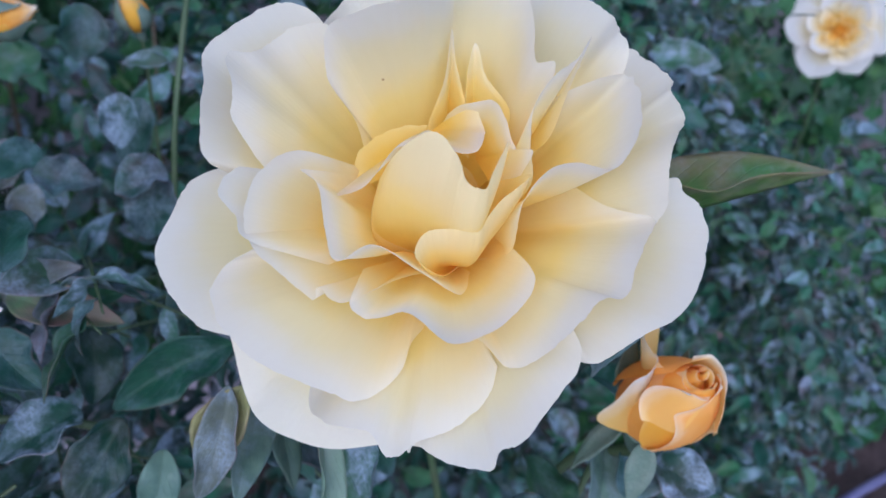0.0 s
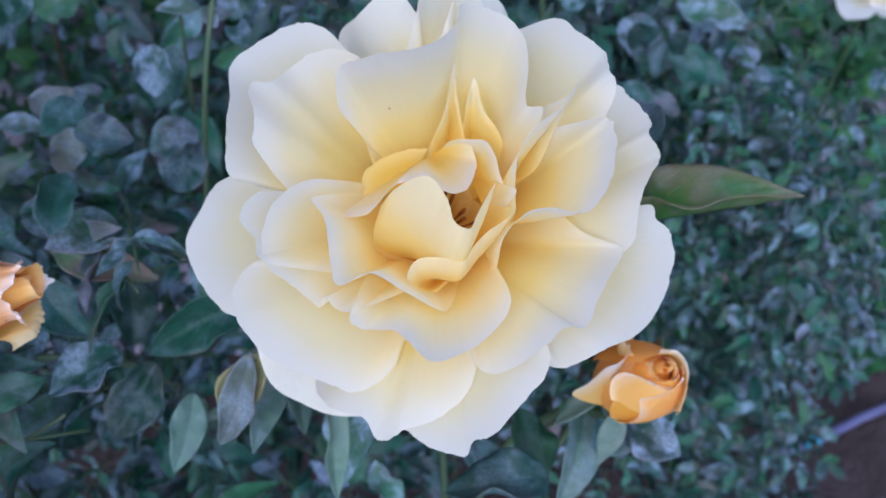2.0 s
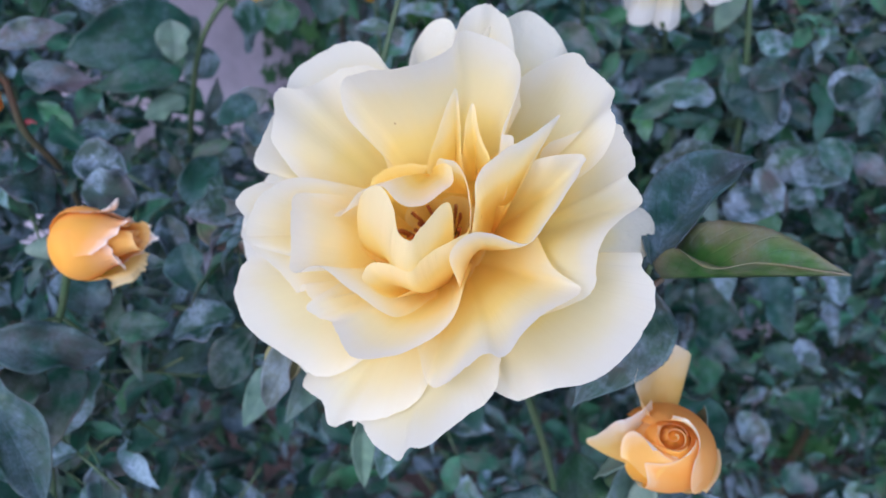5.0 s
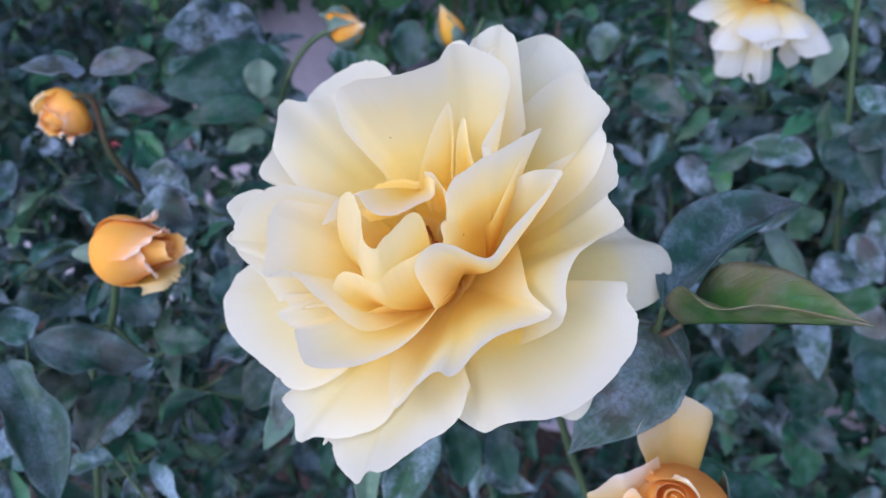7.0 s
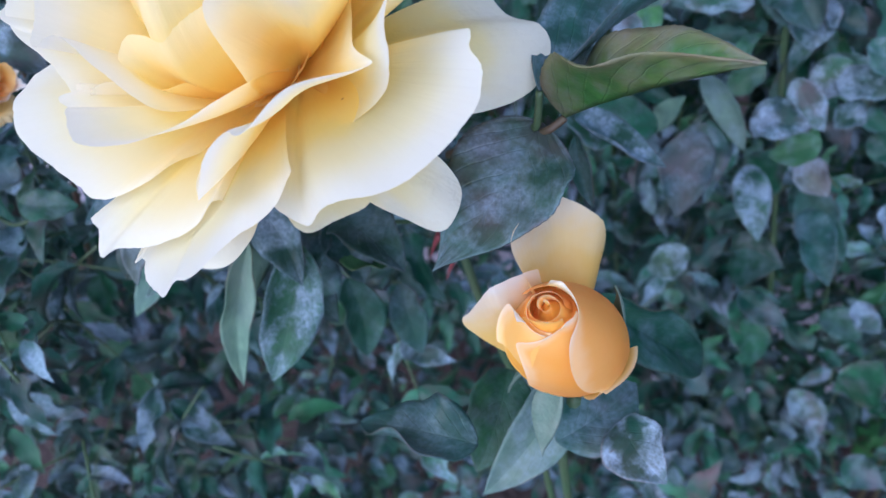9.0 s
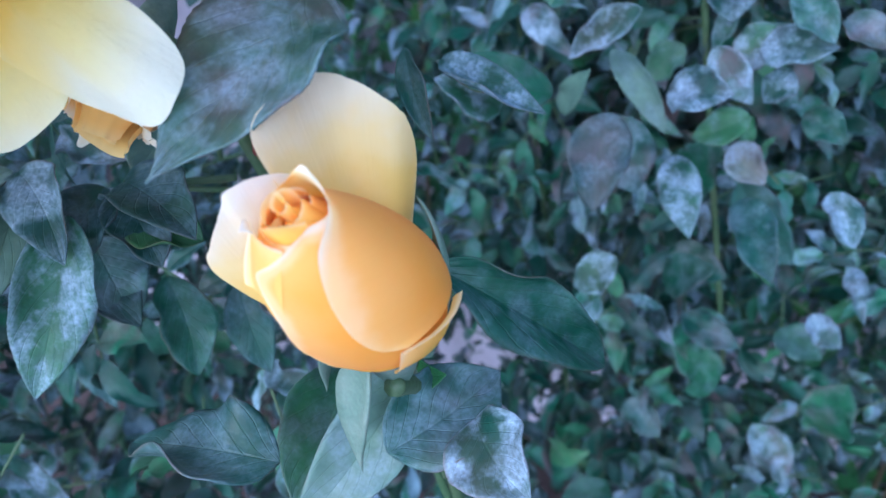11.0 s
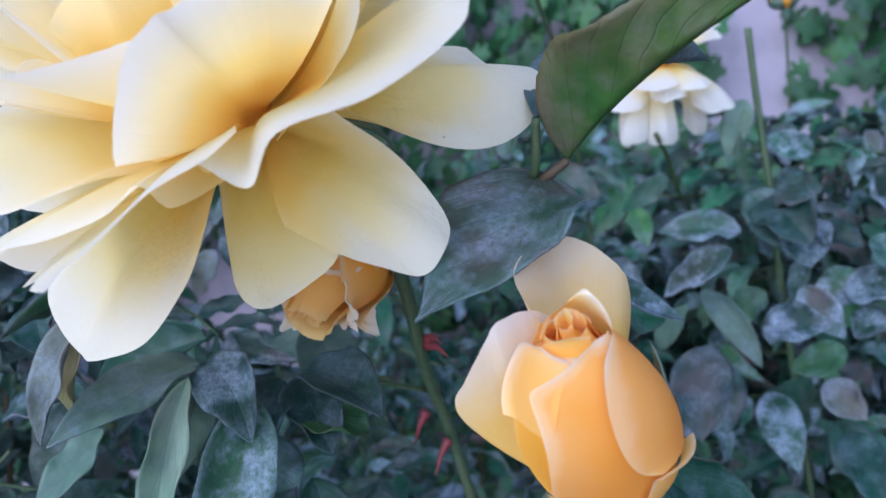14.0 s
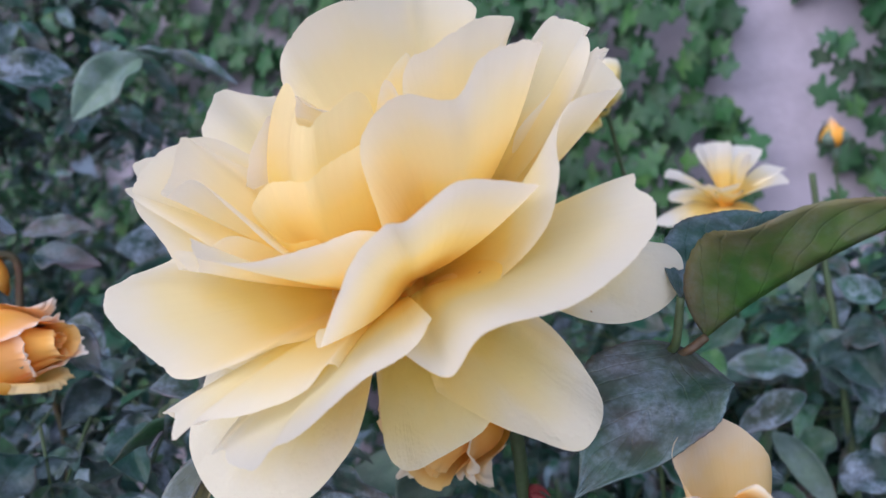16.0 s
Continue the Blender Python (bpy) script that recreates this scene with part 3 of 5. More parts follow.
rose_petal((-94, 48.7, 19.4), (-92, 47.7, 19.1), (-85, 50.9, 21.8), (-76, 53.3, 23.6), (-73, 50.5, 24.0), (-67, 49.4, 24.8), (-55, 44.8, 25.5), (-45, 42.0, 23.6), (-38, 35.5, 20.7), belly=0.08, base_h=1.5, tuck=(14, 0))
rose_petal((-123, 47.0, 7.2), (-114, 48.7, 19.9), (-103, 47.1, 24.5), (-97, 50.9, 25.0), (-91, 47.4, 26.5), (-81, 44.0, 24.4), (-72, 39.7, 22.1), (-67, 34.6, 21.2), (-67, 33.3, 14.0), belly=0.08, base_h=2, tuck=(14, 14))
rose_petal((-162, 37.7, 25.5), (-159, 43.9, 26.7), (-152, 47.3, 30.4), (-141, 47.1, 34.5), (-129, 45.8, 33.6), (-118, 43.5, 28.5), (-107, 42.2, 25.3), (-99, 35.1, 22.9), (-97, 26.9, 17.9), belly=0.06, base_h=2.5, tuck=(14, 14))
rose_petal((85, 45.6, 8.8), (67, 55.8, 22.5), (59, 55.9, 25.0), (51, 56.2, 24.6), (47, 53.1, 26.7), (41, 50.8, 24.6), belly=-0.1, base_h=2, tuck=(14, 14))
rose_petal((45, 51.6, 23.3), (37, 53.4, 27.0), (30, 53.5, 29.8), (27, 51.6, 31.0), (22, 53.3, 27.3), (17, 49.0, 31.1), (12, 46.2, 32.9), (5, 44.8, 31.2), (-1, 45.0, 26.7), (-8, 39.4, 18.4), belly=-0.12, base_h=2, tuck=(12, 25))
rose_petal((176, 32.6, 24.1), (166, 40.0, 36.8), (158, 42.3, 40.4), (151, 47.5, 40.2), (146, 45.8, 36.1), (140, 46.8, 31.5), (130, 46.7, 29.8), (121, 42.9, 25.4), belly=-0.08, base_h=2, tuck=(12, 14))
rose_petal((136, 24.9, 22.5), (137, 30.4, 34.5), (133, 33.0, 40.4), (127, 35.3, 43.7), (116, 33.2, 47.1), (98, 32.5, 47.7), (88, 39.9, 42.3), (88, 45.3, 40.3), (83, 46.7, 37.8), (73, 46.2, 35.0), (65, 41.0, 35.3), (55, 31.0, 37.9), (48, 32.2, 39.1), belly=-0.14, base_h=3, tuck=(12, 10))
rose_petal((177, 31.8, 35.1), (181, 36.2, 42.2), (190, 38.2, 45.6), (196, 36.3, 42.9), (205, 34.6, 44.5), belly=-0.05, base_h=2.5, tuck=(10, 10))
rose_petal((172, 25.8, 41.3), (183, 30.8, 44.6), (196, 34.3, 45.3), (206, 35.0, 43.2), (215, 32.7, 35.5), (226, 30.9, 32.8), (224, 28.8, 33.0), (235, 27.9, 33.3), (253, 19.5, 37.0), belly=-0.12, base_h=3, tuck=(14, 14))
rose_petal((3, 33.7, 23.5), (-3, 43.0, 28.1), (-16, 39.8, 38.2), (-30, 40.2, 40.5), (-34, 37.1, 40.3), (-43, 36.7, 38.8), (-53, 37.3, 33.9), (-64, 36.3, 26.6), (-69, 30.1, 24.4), belly=-0.10, base_h=4, tuck=(32, 16))
rose_petal((-120, 27.2, 39.6), (-114, 28.1, 36.9), (-108, 27.2, 37.3), (-96, 26.1, 44.2), (-82, 31.0, 45.0), (-69, 30.1, 41.4), (-52, 27.8, 38.3), (-39, 24.3, 34.0), (-27, 16.3, 23.0), belly=-0.06, base_h=3.5, tuck=(14, 14))
rose_petal((-32, 17.4, 25.6), (-14, 16.5, 39.8), (3, 20.0, 43.3), (6, 25.4, 44.4), (5, 32.7, 41.9), (13, 36.9, 44.5), (21, 39.9, 42.7), (30, 43.0, 37.8), (35, 43.7, 34.1), (39, 37.6, 34.2), belly=-0.18, base_h=3.5, tuck=(16, 14))
rose_petal((4, 17.9, 35.2), (25, 19.1, 37.6), (38, 22.1, 42.4), (44, 28.7, 41.6), (44, 36.4, 41.3), (48, 43.2, 36.2), (42, 34.2, 33.5), (31, 24.6, 27.3), root=(28, 13, 6), tuck=(14, 14))
rose_petal((-180, 24.2, 41.1), (-165, 20.2, 48.6), (-145, 21.9, 47.1), (-131, 23.4, 46.4), (-123, 17.3, 46.9), (-95, 17.8, 41.1), (-74, 20.9, 32.6), belly=-0.1, base_h=4, tuck=(16, 14))
rose_petal((-68, 14.7, 29.9), (-82, 16.7, 33.0), (-99, 14.7, 38.2), (-96, 10.8, 40.0), (-72, 10.0, 40.1), (-50, 12.8, 39.4), (-33, 12.1, 39.7), (-14, 13.0, 39.3), (6, 17.7, 38.5), puff=(-90, 50, 4), root=(-60, 11, 12), tuck=(0, 20))
rose_petal((-147, 13.7, 26.0), (-177, 11.1, 35.2), (-204, 7.7, 43.5), (-266, 5.3, 48.8), (-334, 4.0, 47.8), (-387, 6.4, 46.4), (-383, 9.6, 45.8), (-362, 10.3, 45.5), (-333, 14.9, 42.3), puff=(-100, 60, 8), root=(-95, 9, 8), tuck=(60, 30), full=52.0)
rose_petal((-174, 20.4, 31.5), (-171, 13.1, 39.4), (-206, 8.5, 44.1), (-231, 7.5, 42.2), (-260, 6.3, 46.1), (-315, 5.0, 44.8), (-328, 8.6, 42.3), (-313, 12.6, 37.8), (-303, 15.5, 33.8), (-291, 18.1, 34.4), belly=0.1, root=(100, 15, 24), full=17.0)
rose_petal((85, 16.9, 29.8), (65, 18.4, 37.6), (57, 19.3, 38.6), (47, 18.4, 36.2), (31, 17.0, 34.5), (19, 18.6, 39.3), root=(62, 15, 18), full=18.0, tuck=(10, 16))
rose_petal((172, 17.7, 22.3), (153, 19.4, 23.9), (139, 18.7, 26.3), (120, 17.4, 26.8), (100, 17.0, 24.6), root=(135, 12, 20), full=16.0)
rose_petal((98, 16.8, 26.2), (89, 23.9, 32.5), (88, 34.4, 32.5), (85, 28.5, 27.8), (76, 20.3, 25.0), root=(88, 17, 16), full=21.0, wave=0.1, tuck=(10, 10))
rose_petal((79, 22.3, 24.0), (80, 28.4, 29.1), (79, 32.8, 31.3), (71, 27.3, 28.2), (55, 23.4, 26.4), root=(70, 19, 16), full=21.0, wave=0.1, tuck=(10, 10))

# short petals that close the flower's base
for k in range(6):
    a = 60 * k + 15
    rose_petal((a - 42, 9.0, 9.5), (a - 25, 12.0, 11.5), (a, 13.5, 12.5), (a + 25, 12.0, 11.5), (a + 42, 9.0, 9.5), belly=-0.1, base_h=1.5, base_r=1.5, full=40.0, wave=0.1)
# the heart: a domed disc with rust-coloured stamens
h = np.linspace(0, 1, 9)
part("heart", tube(np.stack([0 * h, 0 * h, -0.003 + 0.013 * h], -1), [0.0035, 0.004, 0.004, 0.003, 0.001], 14), APRICOT_DEEP, rose, "golden heart")
rs = random.Random(8)
for k in range(46):
    a, q = rs.uniform(0, 6.28), rs.uniform(0.001, 0.0075)
    top = Vector((math.cos(a) * q * 1.5, math.sin(a) * q * 1.5, 0.014 + rs.uniform(-0.003, 0.005)))
    v, f, sk = tube(through_knots([(math.cos(a) * q * 0.6, math.sin(a) * q * 0.6, 0.006), tuple(top * 0.8), tuple(top)], 6), [0.00022, 0.0002, 0.00055, 0.0005], 5)
    part("stamen", (v, f, sk), STAMEN, rose)
h = np.linspace(0, 1, 9)
hip = part("hip", tube(np.stack([0 * h, 0 * h, -0.016 + 0.015 * h], -1), [0.0022, 0.0045, 0.0062, 0.006], 12), SEPAL, rose)
for k in range(5):
    s = part("sepal", sepal_shape(0.026, 0.008, 0.6, k), SEPAL, hip)
    s.matrix_basis = pose(0, 0, -0.003, 0, 0, 72 * k + 20) @ pose(0, 0.004, 0, -18, 0, 0)

# ---- the large apricot bud ----
budr = thing("rose_bud", "half-open apricot rosebud with one pale petal standing behind", "rosebud", group="rose buds")
budr.matrix_basis = Matrix(((0.99753, 0.00000, 0.07028, 0.06800), (0.01155, 0.98639, -0.16399, 0.16400), (-0.06933, 0.16440, 0.98395, 0.84550), (0, 0, 0, 1)))


def bud_petal(*knots, mat=None, **more):
    return part("outer_petal", petal_shape(knots, seed=len(knots) * 5, wave=0.2, nicks=0.07, **more), mat or APRICOT, budr)


BODY_H = np.linspace(-6, 46, 105)
BODY_R = np.convolve(np.interp(np.linspace(-9, 49, 117), (-6, -3, 0, 5, 10, 16, 22, 28, 33, 38, 43), (0.5, 3.1, 8.1, 12.0, 13.5, 14.1, 13.2, 10.9, 8.2, 5.0, 4.0)), np.full(13, 1 / 13), "valid")


def bud_body(a, h, grow=0.0, share=1.0):
    """A point on the bud's body, which leans forward as it rises: angle, height, mm outside the body or share of its width."""
    r = (np.interp(h, BODY_H, BODY_R) - 0.9) * share + grow
    t = np.clip(h, -3, 43) / 40
    return np.stack([r * np.cos(np.radians(a)) - 2.8 + 0.8 * t + 1.5 * t**2, r * np.sin(np.radians(a)) + 4.2 - 6.6 * t - 7.1 * t**2, h], -1)


def bud_shell(first, last, grow, lift, mat, name="outer_petal", share=1.0, rows=34, cols=22, top=0.0, seed=0, tilt=0.0):
    """A petal lying on the bud, from its free edge (first) to the edge under its neighbour (last), both (angle, height) from top to bottom.
    lift: mm by which the free edge stands off; top: the same for the upper rim."""
    a, b = through_knots(first, rows), through_knots(last, rows)
    u = np.linspace(0, 1, cols)[None, :, None] ** 1.5
    p = a[:, None] * (1 - u) + b[:, None] * u
    v = np.linspace(0, 1, rows)[:, None]
    uu = u[..., 0] + 0 * v
    rr = np.random.RandomState(seed)
    off = grow + lift * (1 - uu) ** 9 + top * np.clip(1 - 5 * v, 0, 1) ** 2 + 0.12 * np.sin(v * rr.uniform(4, 8) + uu * 5 + rr.uniform(0, 6))
    p[..., 1] += tilt * np.sin(np.radians(p[..., 0])) * (1 - v)
    g = bud_body(p[..., 0], p[..., 1], off, share)
    edge = np.maximum((1 - uu) ** 5, np.clip(1 - 7 * v, 0, 1) if top else 0)
    skin = np.stack([2 * v - 1 + 0 * uu, 0.38 + 0.25 * (1 - v) + 0.4 * edge, 0 * uu], -1)
    return part(name, film(g / 1000.0, skin), mat, budr)


bud_petal((-144, 6.0, 31.0), (-178, 13.6, 41.4), (-207, 16.0, 43.7), (-227, 19.7, 43.3), (-242, 19.2, 41.5), (-255, 20.2, 37.0), (-260, 21.6, 32.8), (-260, 22.2, 24.9), (-255, 19.8, 12.6), mat=APRICOT_PALE, belly=-0.05, base_h=1, base_r=3, full=51.0)
bud_petal((168, 9.3, 34.2), (202, 11.0, 37.9), (212, 15.7, 37.2), (207, 17.8, 33.5), (207, 21.2, 27.4), (204, 24.4, 21.9), (202, 22.9, 16.3), (194, 18.3, 10.0), mat=APRICOT_PALE, puff=(195, 20, 3), base_h=1, base_r=3, full=39.0)
bud_shell([(-250, 37), (-255, 25), (-255, 12), (-250, -2)], [(120, 36), (120, 25), (120, 12), (120, -2)], -0.9, 0.0, APRICOT, cols=40)
bud_shell([(-150, 33), (-135, 24), (-126, 16), (-119, 11), (-108, 5), (-95, 1)], [(-40, 33), (-40, 25), (-40, 16), (-40, 10), (-40, 5), (-40, 0)], -0.2, 0.9, GOLD, seed=2)
bud_shell([(-28, 38.5), (-58, 36.5), (-90, 33), (-108, 30.6), (-112, 29), (-106, 27), (-99, 24), (-95, 19), (-98, 12), (-103, 8), (-92, 5)], [(20, 38), (20, 35), (20, 32), (20, 29), (20, 26), (20, 23), (20, 19), (20, 15), (20, 10), (10, 6), (-10, 3.5)], 0.4, 0.7, APRICOT, top=0.5, rows=60, seed=3)
bud_shell([(110, 41), (80, 43.6), (45, 41.6), (5, 39.0), (-24, 36.9), (-39, 34.3), (-47, 30), (-49, 25.5), (-47, 20.4), (-40, 16.4), (-26, 14.3)], [(170, 37), (170, 36), (170, 34), (170, 31), (168, 28), (166, 25), (164, 22), (160, 18), (155, 15), (150, 12), (145, 9)], 1.0, 1.5, APRICOT, rows=60, cols=30, seed=4)
bud_shell([(-30, 14.5), (-34, 11), (-40, 6), (-46, 1)], [(28, 12.5), (24, 9), (8, 5), (-12, 1)], 1.2, 0.5, APRICOT_YELLOW, top=1.7, seed=5)
bud_shell([(-112, 7), (-104, 4), (-96, 1), (-90, -1)], [(-20, 6), (-24, 3), (-28, 0.5), (-34, -1.5)], 0.5, 0.6, GOLD, seed=6)
bud_shell([(-120, 38), (-150, 36.5), (-166, 33), (-160, 28.5), (-135, 23)], [(-70, 36), (-75, 34), (-80, 32), (-85, 28), (-90, 22)], 0.7, 1.6, APRICOT_PALE, top=0.5, seed=7)
# a small pale petal folded across the front of the mouth
bud_shell([(-58, 39.4), (-90, 38.6), (-122, 37.0), (-140, 33.5), (-142, 28)], [(-18, 38.6), (-24, 36), (-30, 33), (-35, 30), (-40, 26)], -0.5, 0.5, APRICOT_YELLOW, top=0.5, rows=40, seed=8)
# the mouth of the bud: petals wound one inside the other
for k, (a0, a1, top, s0, s1, mat) in enumerate(((-60, -330, 39.4, 0.98, 0.74, APRICOT), (-200, 230, 41.0, 0.84, 0.42, APRICOT_YELLOW), (60, 520, 42.0, 0.46, 0.05, APRICOT_YELLOW))):
    bud_shell([(a0, top - 2.0), (a0, 35), (a0, 32 + k)], [(a1, top - 0.6), (a1, 35), (a1, 32 + k)], 0.0, 0.2, mat, "inner_petal", s0 + (s1 - s0) * np.linspace(0, 1, 64)[None] ** 1.5, 18, 64, 0.35, 9 + k, 1.4)
# added plug, no petal: makes the mouth shallow so less shade gathers there
mouth_plug = bud_body(0 * BODY_H[:15], np.linspace(27, 37.6, 15), 0.0, 0.0) / 1000
part("inner_petal", tube(mouth_plug, [0.0050, 0.0052, 0.0047, 0.0038, 0.0024, 0.0006], 14), APRICOT_DEEP, budr)
hip = part("hip", tube(np.stack([0 * h - 0.0028, 0 * h + 0.0042, -0.012 + 0.012 * h], -1), [0.002, 0.004, 0.0055, 0.007], 12), SEPAL, budr)
for k, (a, up) in enumerate(((-8, 74), (48, 70), (118, 60), (265, -60), (190, -50))):
    s = part("sepal", sepal_shape(0.027, 0.009, -0.35 if up > 0 else 0.2, k), SEPAL, hip)
    s.matrix_basis = pose(-0.0028, 0.0042, 0.0, 0, 0, a - 90) @ pose(0, 0.0105 if up > 0 else 0.006, 0.001, up, 0, 0)

# ---- ground, wall ----
def box_mesh(name, x0, y0, z0, x1, y1, z1, mat, m=None):
    bm = bmesh.new()
    bmesh.ops.create_cube(bm, size=1, matrix=Matrix.Translation(((x0 + x1) / 2, (y0 + y1) / 2, (z0 + z1) / 2)) @ Matrix.Diagonal((x1 - x0, y1 - y0, z1 - z0, 1)))
    ob = part(name, bm, mat)
    ob.data.shade_flat()
    if m is not None:
        ob.matrix_basis = m
    return ob


bm = bmesh.new()
bmesh.ops.create_grid(bm, x_segments=160, y_segments=160, size=3.0)
for v in bm.verts:
    v.co.z = 0.03 * noise.noise(v.co * 3) + 0.012 * noise.noise(v.co * 14) + 0.006 * noise.noise(v.co * 40)
    if max(abs(v.co.x), abs(v.co.y)) > 2.99:
        v.co.x, v.co.y = v.co.x * 60, v.co.y * 60
tagged(part("ground", bm, SOIL), "bare brown garden soil under the roses", "ground", kind="structure")
# unseen pale slab, added to bounce light onto the petals' undersides
tagged(box_mesh("pavement", -7, -9.0, -0.1, 7, -0.12, 0.045, BOUNCE_SLAB), "unseen pale slab in front of the roses, added to bounce light up", "pavement", kind="structure")
WALL = pose(0, 0.97, 0, 0, 0, 10)
tagged(box_mesh("wall_garden", -4, 0, -0.1, 4, 0.2, 2.6, PLASTER, WALL), "pale lilac plastered garden wall behind the bushes", "wall", kind="structure")
hose = thing("garden_hose", "thin blue watering hose lying on bare soil", "hose")
stem("hose_pipe", [(0.388, 0.725, 0.04), (0.474, 0.774, 0.04), (0.564, 0.819, 0.04), (0.617, 0.853, 0.04), (0.679, 0.894, 0.04), (0.754, 0.938, 0.04)], [0.008, 0.008], HOSE, hose)
stem("coupling", [(0.5519999999999999, 0.816, 0.045), (0.578, 0.823, 0.045)], [0.010, 0.013, 0.010], COUPLING, hose, "bright blue hose coupling", 12)


# ---- foliage of the bushes: leaves of five leaflets on a stalk ----
def scatter(name, blades, poses, mat, label, category):
    vs, fs, sk, at = [], [], [], 0
    for k, m in enumerate(poses):
        v, f, s = blades[k % len(blades)]
        mm = np.array(m)
        vs.append(v @ mm[:3, :3].T + mm[:3, 3])
        fs.append(np.array(f) + at)
        sk.append(s)
        at += len(v)
    ob = part(name, (np.concatenate(vs), np.concatenate(fs), np.concatenate(sk)), mat)
    return tagged(ob, label, category, kind="stuff")


rng = random.Random(4)
# the open air in front of the blooms, free of leaves
OPEN = [Vector(p) for p in ((0.012, 0.0, 1.01), (0.015, -0.003, 1.04), (0.06, 0.006, 1.047), (0.10, 0.02, 1.037), (0.12, 0.031, 1.016), (0.13, 0.05, 0.983), (0.14, 0.08, 0.945), (0.14, 0.09, 0.915), (0.131, 0.072, 0.906), (0.12, 0.05, 0.916), (0.104, 0.034, 0.932))]
HEART = Vector((0.004, 0.14, 0.93))
BUDR = Vector((0.068, 0.16, 0.865))


def clear(p, near):
    """Far enough from the open air, the blooms and the space between them."""
    if (p - HEART).length < 0.10 or (p - BUDR).length < 0.06:
        return False
    for e in OPEN:
        if (p - e).length < near:
            return False
        for c, wide in ((HEART, 0.07), (BUDR, 0.03)):
            d = c - e
            t = (p - e).dot(d) / d.dot(d)
            if 0 < t < 1 and (p - e - d * t).length < wide * t + 0.02:
                return False
    return True


def leaflets(p, way, face, size):
    """Poses of the five leaflets of one leaf, and the points of its stalk."""
    y = way.normalized()
    z = (face - face.dot(y) * y).normalized()
    x = y.cross(z)
    out, stalk = [], [p, p + y * size * 0.9 - Vector((0, 0, 0.05 * size)), p + y * size * 1.6 - Vector((0, 0, 0.2 * size))]
    for at, sx, grow in ((1.6, 0, 1.0), (1.35, 1, 0.9), (1.35, -1, 0.9), (0.75, 1, 0.72), (0.75, -1, 0.72)):
        q = p + y * size * at - Vector((0, 0, 0.05 * size * at * at))
        d = y + x * sx * rng.uniform(1.1, 1.8) + Vector((rng.uniform(-0.25, 0.25), rng.uniform(-0.25, 0.25), rng.uniform(-0.45, 0.1)))
        f = z + Vector((rng.uniform(-0.35, 0.35), rng.uniform(-0.35, 0.35), rng.uniform(-0.2, 0.3)))
        out.append(aim(q, q + d, f) @ Matrix.Scale(grow * size * rng.uniform(0.85, 1.15) / 0.045, 4))
    return out, stalk


def bush_top(x, y):
    # a gap between two bushes, through which the wall shows
    if abs((x + 0.19) * 0.673 + (y - 0.3) * 0.740) < 0.065 + 0.09 * (y - 0.3) and y > 0.24:
        return 1.0 - 0.7 * y
    # bare soil beyond the end of the bush
    end = (x - 0.22) * 0.59 + (y - 0.28) * 0.805
    if (x - 0.22) * 0.805 - (y - 0.28) * 0.59 > -0.035 and end > 0.02:
        return max(0.0, 0.57 - end)
    return 0.87 + 0.08 * noise.noise(Vector((x * 2.5, y * 2.5, 3))) + (0.24 if x < -0.42 else 0.0) + -0.42 * min(1.0, max(0.0, (x - 0.2) / 0.25))


blades = [blade(0.045 + 0.002 * (k % 3), 0.019 + 0.0025 * (k % 4), 6 + 9 * (k % 4), 0.05 + 0.16 * (k % 5), 20 * (k % 3 - 1), 0.0, 8, 5, 0.03, k, 0.42, 0) for k in range(12)]
fine_blades = [blade(0.045 + 0.002 * (k % 3), 0.017 + 0.0025 * (k % 4), 8 + 9 * (k % 4), 0.05 + 0.16 * (k % 5), 20 * (k % 3 - 1), 0.0, 15, 7, 0.045, k + 40, 0.38, 0, curl=((5, 30, -10, 20)[k % 4], (25, 0, 40)[k % 3])) for k in range(14)]
far_poses, mid_poses, near_poses, stalks = [], [], [], []
tries = 0
while len(far_poses) < 21000 and tries < 220000:
    tries += 1
    x, y = rng.uniform(-1.0, 1.1), rng.uniform(0.02, 0.93)
    pick = rng.random()
    if pick < 0.2:
        x, y = rng.uniform(-0.75, -0.1), rng.uniform(0.04, 0.38)
    elif pick < 0.4:
        x, y = rng.uniform(-0.12, 0.36), rng.uniform(0.46, 0.66)
    if y < 0.10 and x > -0.15:
        continue
    top = bush_top(x, y)
    if top < 0.06:
        continue
    z = top - rng.random() ** 1.6 * min(0.55, top - 0.03)
    p = Vector((x, y, z))
    # these leaves are placed singly further down
    if -0.05 < x < 0.22 and y < 0.42 and z > 0.66:
        continue
    if noise.noise(p * 5.5) < -0.42 or (((x - 0.78) / 0.26) ** 2 + ((y - 0.9) / 0.2) ** 2 < 1):
        continue
    if not clear(p, 0.42 if x > 0.1 else 0.25):
        continue
    face = Vector((rng.uniform(-0.6, 0.6), rng.uniform(-1.0, 0.1), rng.uniform(0.35, 1.2)))
    way = Vector((rng.uniform(-1, 1), rng.uniform(-1, 0.5), rng.uniform(-0.7, 0.45)))
    ls, st = leaflets(p, way, face, rng.uniform(0.016, 0.029) if x > 0.06 else rng.uniform(0.021, 0.036))
    ls = [m for m in ls if clear(m.translation, 0.20) and clear(m @ Vector((0, 0.045, 0)), 0.20)]
    # no leaves hang before the bloom at the end of the bush
    ls = [m for m in ls if not (m.translation.y > 0.42 and abs(m.translation.x - 0.47 * m.translation.y) < 0.075 and abs(m.translation.z - 1.01 + 0.272 * m.translation.y) < 0.07)]
    close = (p - Vector((0.06, 0.03, 0.99))).length < 0.40
